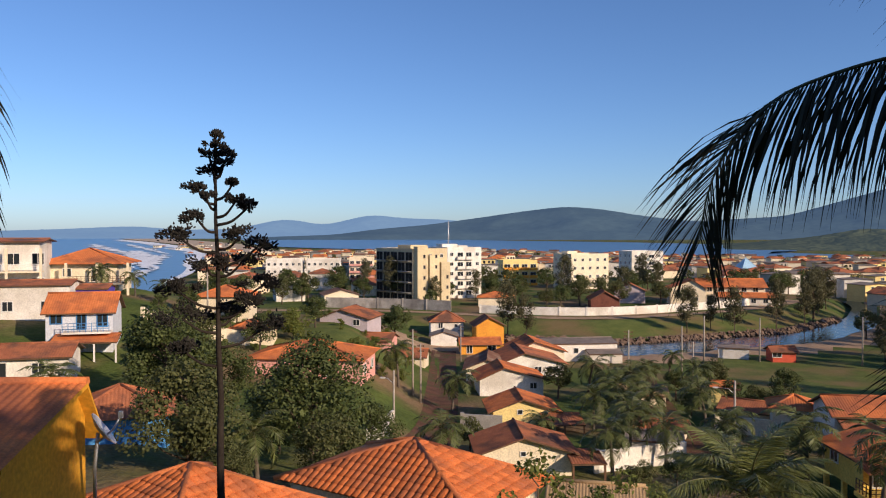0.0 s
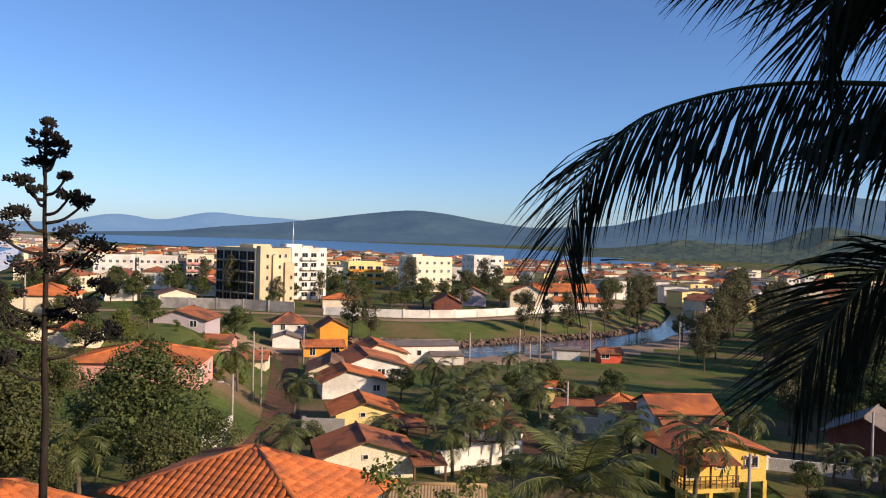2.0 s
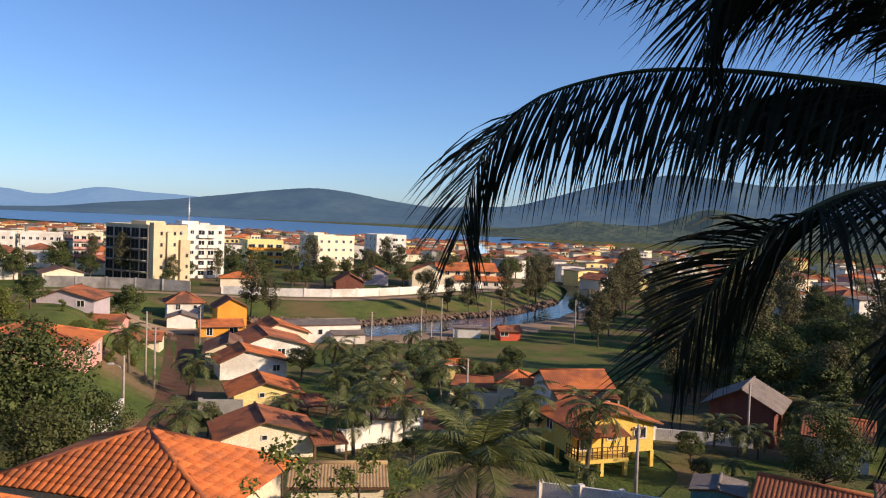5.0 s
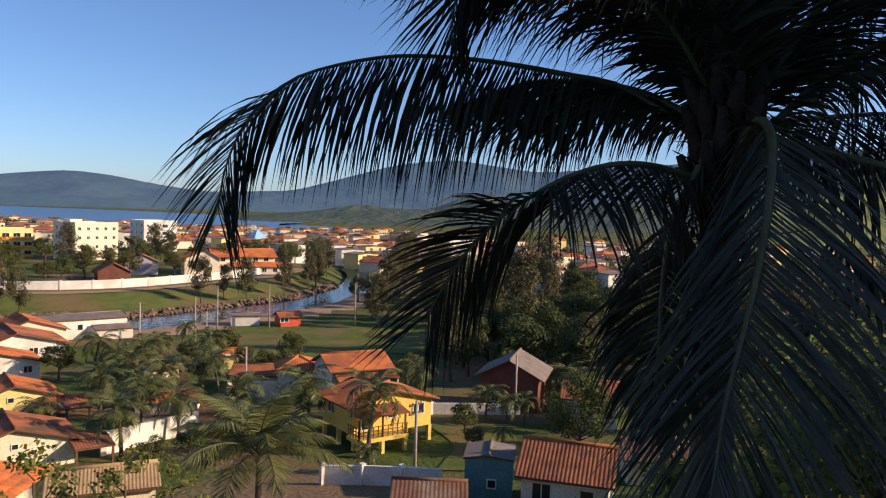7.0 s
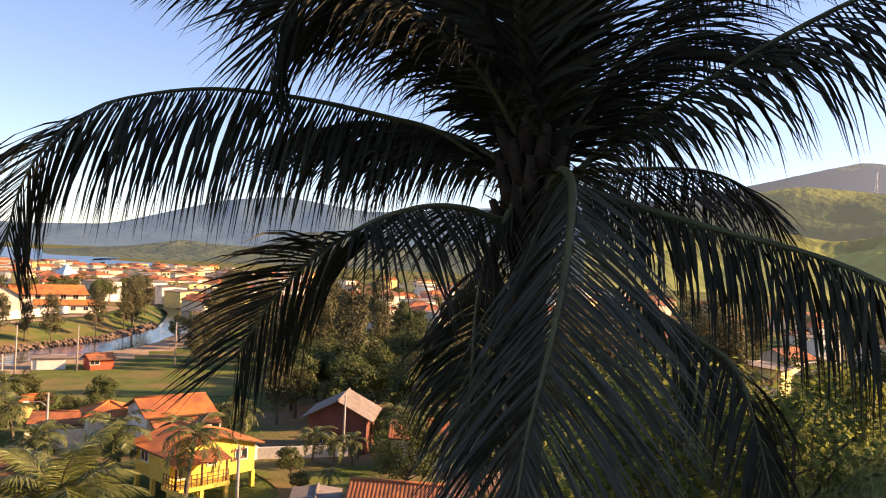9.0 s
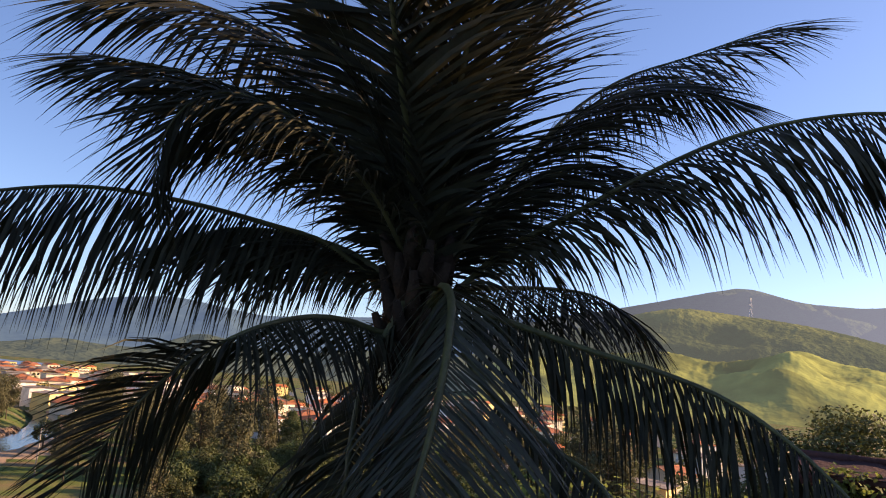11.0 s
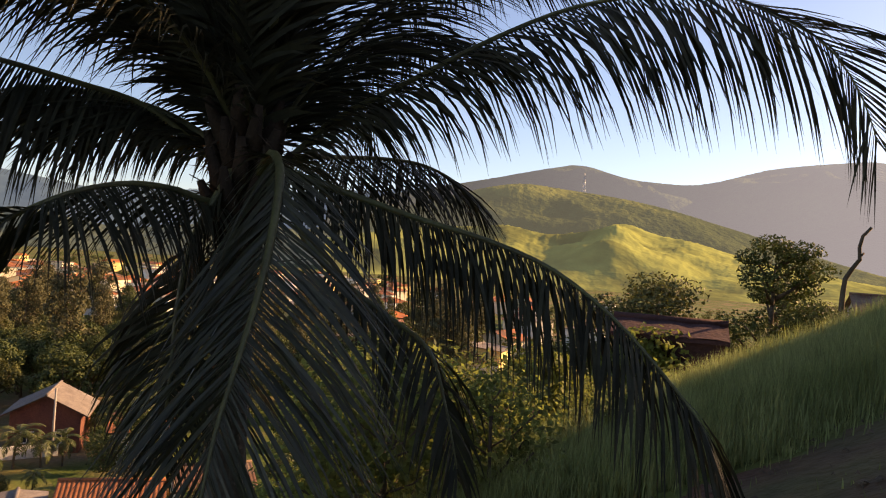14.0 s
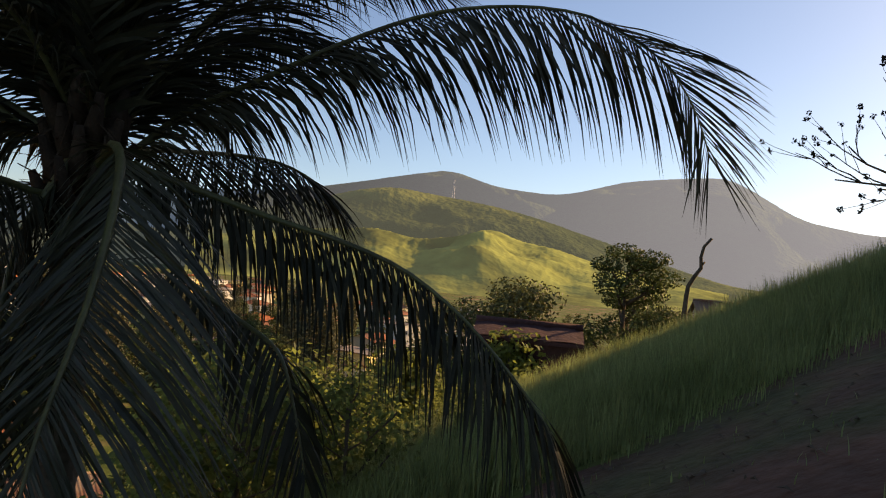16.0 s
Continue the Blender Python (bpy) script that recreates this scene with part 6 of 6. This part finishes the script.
# ---- the town beyond the river ----
rng = random.Random(101)
kinds = []
for wall, roof, rise, hip, w, d, h in ((WHITE, FIBRE, 0.5, False, 10, 8, 3.4), (CREAM, TILE_OLD, 1.6, True, 11, 9, 5.4), (WHITE, FIBRE, 0.4, False, 12, 9, 4.6), (CREAM, TILE_OLD, 1.7, False, 10, 9, 3.4), (WHITE, TILE_OLD, 1.4, True, 9, 8, 5.6), (PINK, TILE, 1.5, True, 10, 8, 4.2), (CREAM, TILE_DARK, 1.3, False, 9, 9, 3.0), (PALE_YELLOW, FIBRE, 0.4, False, 10, 8, 5.2), (WHITE, FIBRE, 0.3, False, 9, 8, 6.2)):
    x, y = rng.uniform(-20, 60), rng.uniform(380, 420)
    k = house(x, y, rng.uniform(-20, 20), w, d, h, rise, wall, roof, "small town house with a tiled roof" if roof is not FIBRE else "plain white town house with a flat roof", hip=hip, over=0.5, pitch=0.9,
              wins=[("F", u, z, 1.3, 1.2) for u in (-2.2, 2.2) for z in ((1.0,) if h < 5 else (3.4,))])
    tagged(k, group="town houses across the river")
    kinds.append(k)
spots = [(x.location.x, x.location.y, 9) for x in kinds]


town_v, town_f, town_s = [], [], []


def far_house(x, y):
    """A small far house of the joined town: walls, eaved roof and dark window recesses."""
    w, d, h, rise = rng.uniform(6, 11), rng.uniform(6, 9), rng.choice((2.8, 3.0, 3.2, 5.4, 5.8)), rng.choice((0.3, 0.3, 1.1, 1.4))
    m = pose(x, y, height(x, y), 0, 0, rng.choice((0, 90)) + rng.uniform(-25, 25))
    wall, roof = rng.choice((0, 1, 1, 2, 7)), 3 if rise < 1 else rng.choice((4, 5, 5, 8))

    def box(x0, x1, y0, y1, z0, z1, mat, top=0.0):
        b = len(town_v)
        for z, k in ((z0, 0.0), (z1, top)):
            for px, py in ((x0 + k, y0), (x1 - k, y0), (x1 - k, y1), (x0 + k, y1)):
                town_v.append(tuple(m @ Vector((px, py, z))))
        for q in ((0, 1, 5, 4), (1, 2, 6, 5), (2, 3, 7, 6), (3, 0, 4, 7), (4, 5, 6, 7)):
            town_f.append(tuple(b + i for i in q))
            town_s.append(mat)

    box(-w / 2, w / 2, -d / 2, d / 2, -1.5, h, wall)
    box(-w / 2 - 0.4, w / 2 + 0.4, -d / 2 - 0.4, d / 2 + 0.4, h, h + rise, roof, (w / 2) * (0.9 if rise > 1 else 0.0))
    for z in (1.0,) if h < 5 else (0.9, 3.6):
        for u in (-0.28, 0.05, 0.3):
            box(u * w - 0.6, u * w + 0.6, -d / 2 - 0.06, -d / 2 + 0.1, z, z + 1.2, 6)


def scatter(n, az0, az1, d0, d1, gap, stretch=1.0):
    got = tries = 0
    while got < n and tries < n * 30:
        tries += 1
        az, d = radians(rng.uniform(az0, az1)), math.sqrt(rng.uniform(d0 * d0, d1 * d1))
        x, y = d * math.sin(az), d * math.cos(az)
        if any((x - p) ** 2 + (y - q) ** 2 < (gap if d < 500 else gap * 1.2) ** 2 for p, q, r in spots):
            continue
        shore = lerp_list(x, SHORE_X, SHORE_Y)
        if shore - 26 < y < shore + 34 and x < 150:
            continue
        k = kinds[rng.randrange(len(kinds))]
        if d > 400:
            far_house(x, y)
            spots.append((x, y, 9))
            got += 1
            continue
        copy_thing(k, pose(x, y, height(x, y) + 0.1, 0, 0, rng.choice((0, 90)) + rng.uniform(-25, 25)))
        spots.append((x, y, 9))
        got += 1


scatter(260, -17, 6, 345, 860, 11)
scatter(14, -17, -5, 190, 330, 22)
scatter(240, 6, 22, 345, 720, 11)
scatter(190, 20, 36, 270, 660, 12)
scatter(120, 36, 64, 215, 560, 15)
scatter(26, 58, 84, 120, 420, 20)
scatter(24, -21, -14, 900, 1500, 20)
tagged(quick("far_houses", town_v, town_f, (WHITE, CREAM, PALE_YELLOW, FIBRE, TILE, TILE_OLD, GLASS, CONCRETE, TILE_DARK), None, "", town_s), "crowded small pale houses of the far town", "houses", "", "stuff")
far_v, far_f = [], []
for i in range(640):
    az, d = radians(rng.uniform(-18, 66)), rng.uniform(165, 700)
    if i > 400:
        az, d = radians(rng.uniform(36, 70)), rng.uniform(90, 240)
    x, y = d * math.sin(az), d * math.cos(az)
    shore = lerp_list(x, SHORE_X, SHORE_Y)
    if (shore - 20 < y < shore + 40 and x < 150) or any((x - p) ** 2 + (y - q) ** 2 < 42 for p, q, r in spots):
        continue
    if d < 250:
        put(mid if rng.random() < 0.5 else olive if rng.random() < 0.6 else feath, x, y, rng.uniform(0.7, 1.4), rng.uniform(0, 360))
        continue
    g, r, tall = height(x, y), rng.uniform(1.6, 3.4), rng.uniform(3.5, 8)
    centres = [((x + rng.gauss(0, r * 0.5), y + rng.gauss(0, r * 0.5), g + tall * rng.uniform(0.45, 0.9)), r * rng.uniform(0.4, 0.65)) for _ in range(9)]
    v, f = leaf_cloud(rng, centres, 300, 0.75)
    b = len(far_v)
    far_v += v
    far_f += [tuple(q + b for q in k) for k in f]
    trunk = len(far_v)
    far_v += [(x - 0.15, y, g - 0.3), (x + 0.15, y, g - 0.3), (x + 0.1, y + 0.1, g + tall * 0.6), (x - 0.1, y - 0.1, g + tall * 0.6)]
    far_f.append((trunk, trunk + 1, trunk + 2, trunk + 3))
for i in range(260):
    az, d = radians(rng.uniform(64, 100)), rng.uniform(75, 420)
    x, y = d * math.sin(az), d * math.cos(az)
    g, r, tall = height(x, y), rng.uniform(1.8, 3.6), rng.uniform(4, 9)
    centres = [((x + rng.gauss(0, r * 0.5), y + rng.gauss(0, r * 0.5), g + tall * rng.uniform(0.3, 0.9)), r * rng.uniform(0.4, 0.65)) for _ in range(9)]
    v, f = leaf_cloud(rng, centres, 320, 0.6)
    b = len(far_v)
    far_v += v
    far_f += [tuple(q + b for q in k) for k in f]
tagged(quick("far_trees", far_v, far_f, LEAF_OLIVE), "scattered green trees among far town houses", "trees", "", "stuff")

# dry leaves, sticks and stones on the bare path
v, f = [], []
rng = random.Random(55)
for i in range(420):
    az, d = radians(rng.uniform(78, 120)), rng.uniform(2.5, 10)
    x, y = d * math.sin(az), d * math.cos(az)
    c = Vector((x, y, height(x, y) + 0.01))
    t = Vector((rng.gauss(0, 1), rng.gauss(0, 1), 0.1)).normalized() * rng.uniform(0.02, 0.07)
    s = Vector((-t.y, t.x, rng.uniform(0, 0.02))) * rng.uniform(0.2, 0.6)
    b = len(v)
    v += [tuple(c - t), tuple(c + s + Vector((0, 0, 0.015))), tuple(c + t), tuple(c - s + Vector((0, 0, 0.015))), tuple(c + Vector((0, 0, 0.03)))]
    f += [(b, b + 1, b + 4), (b + 1, b + 2, b + 4), (b + 2, b + 3, b + 4), (b + 3, b, b + 4)]
tagged(quick("ground_litter", v, f, BARK), "dry leaves and pebbles strewn on bare earth", "litter", "", "stuff")


# ---- single tiles on the two near roofs ----
def barrel_tile(w, l):
    verts, faces = [], []
    for j, (y, k, lift) in enumerate(((0, 1.0, 0.025), (l, 0.86, 0.0))):
        for i in range(7):
            a = math.pi * i / 6
            verts.append((-math.cos(a) * w / 2 * k, y, math.sin(a) * w * 0.26 * k + lift))
    for i in range(6):
        faces.append((i, i + 1, i + 8, i + 7))
    lip = len(verts)
    for i in range(7):
        a = math.pi * i / 6
        verts.append((-math.cos(a) * w / 2 * 0.86, 0.0, math.sin(a) * w * 0.20 + 0.008))
    for i in range(6):
        faces.append((lip + i, lip + i + 1, i + 1, i))
    me = bpy.data.meshes.new("tile")
    me.from_pydata(verts, [], faces)
    me.polygons.foreach_set("use_smooth", [True] * len(faces))
    me.materials.append(TILE_ONE)
    return me


def lay_tiles(root, w, d, h, rise, over, tw, tl):
    """Tiles in straight courses on the front and right slopes of a pyramid roof."""
    me = barrel_tile(tw * 1.02, tl * 1.12)
    s = rise / (w / 2)
    ez = h - over * s
    top = Vector((0, 0, h + rise))
    c = [Vector((-w / 2 - over, -d / 2 - over, ez)), Vector((w / 2 + over, -d / 2 - over, ez)), Vector((w / 2 + over, d / 2 + over, ez))]
    rf = next(o for o in root.children if o.name.startswith("roof"))
    for p, q in ((c[0], c[1]), (c[1], c[2])):
        along = (q - p).normalized()
        L = (q - p).length
        foot = p + along * (top - p).dot(along)
        up = (top - foot)
        H = up.length
        up = up / H
        nrm = along.cross(up)
        ua = (top - p).dot(along)
        turn = Matrix((along, up, nrm)).transposed().to_4x4()
        n = round(L / tw)
        for r in range(int(H / tl) + 1):
            v = r * tl
            for i in range(n):
                u = (i + 0.5) * L / n
                room = H * min(u / ua, (L - u) / (L - ua))
                if room < v + tl * 0.55:
                    continue
                ob = new("tile", me)
                ob.parent = rf
                ob.matrix_local = Matrix.Translation(p + along * u + up * (v - 0.04) + nrm * 0.045) @ turn


TILE_ONE = material("orange_clay_tile", (0.56, 0.165, 0.045), (0.46, 0.125, 0.035), 2.2, 0.8, 0.35, 22.0, 0.32, 0.25, c3=(0.36, 0.115, 0.045), scale3=0.8)
lay_tiles(near_house, 8.4, 5.0, 13.89 - 1.4 - height(-1.1, 29.93), 1.4, 0.45, 0.30, 0.40)
lay_tiles(near_house_b, 6.2, 5.6, 14.7 - 1.25 - height(-7.9, 23.9), 1.25, 0.4, 0.28, 0.40)
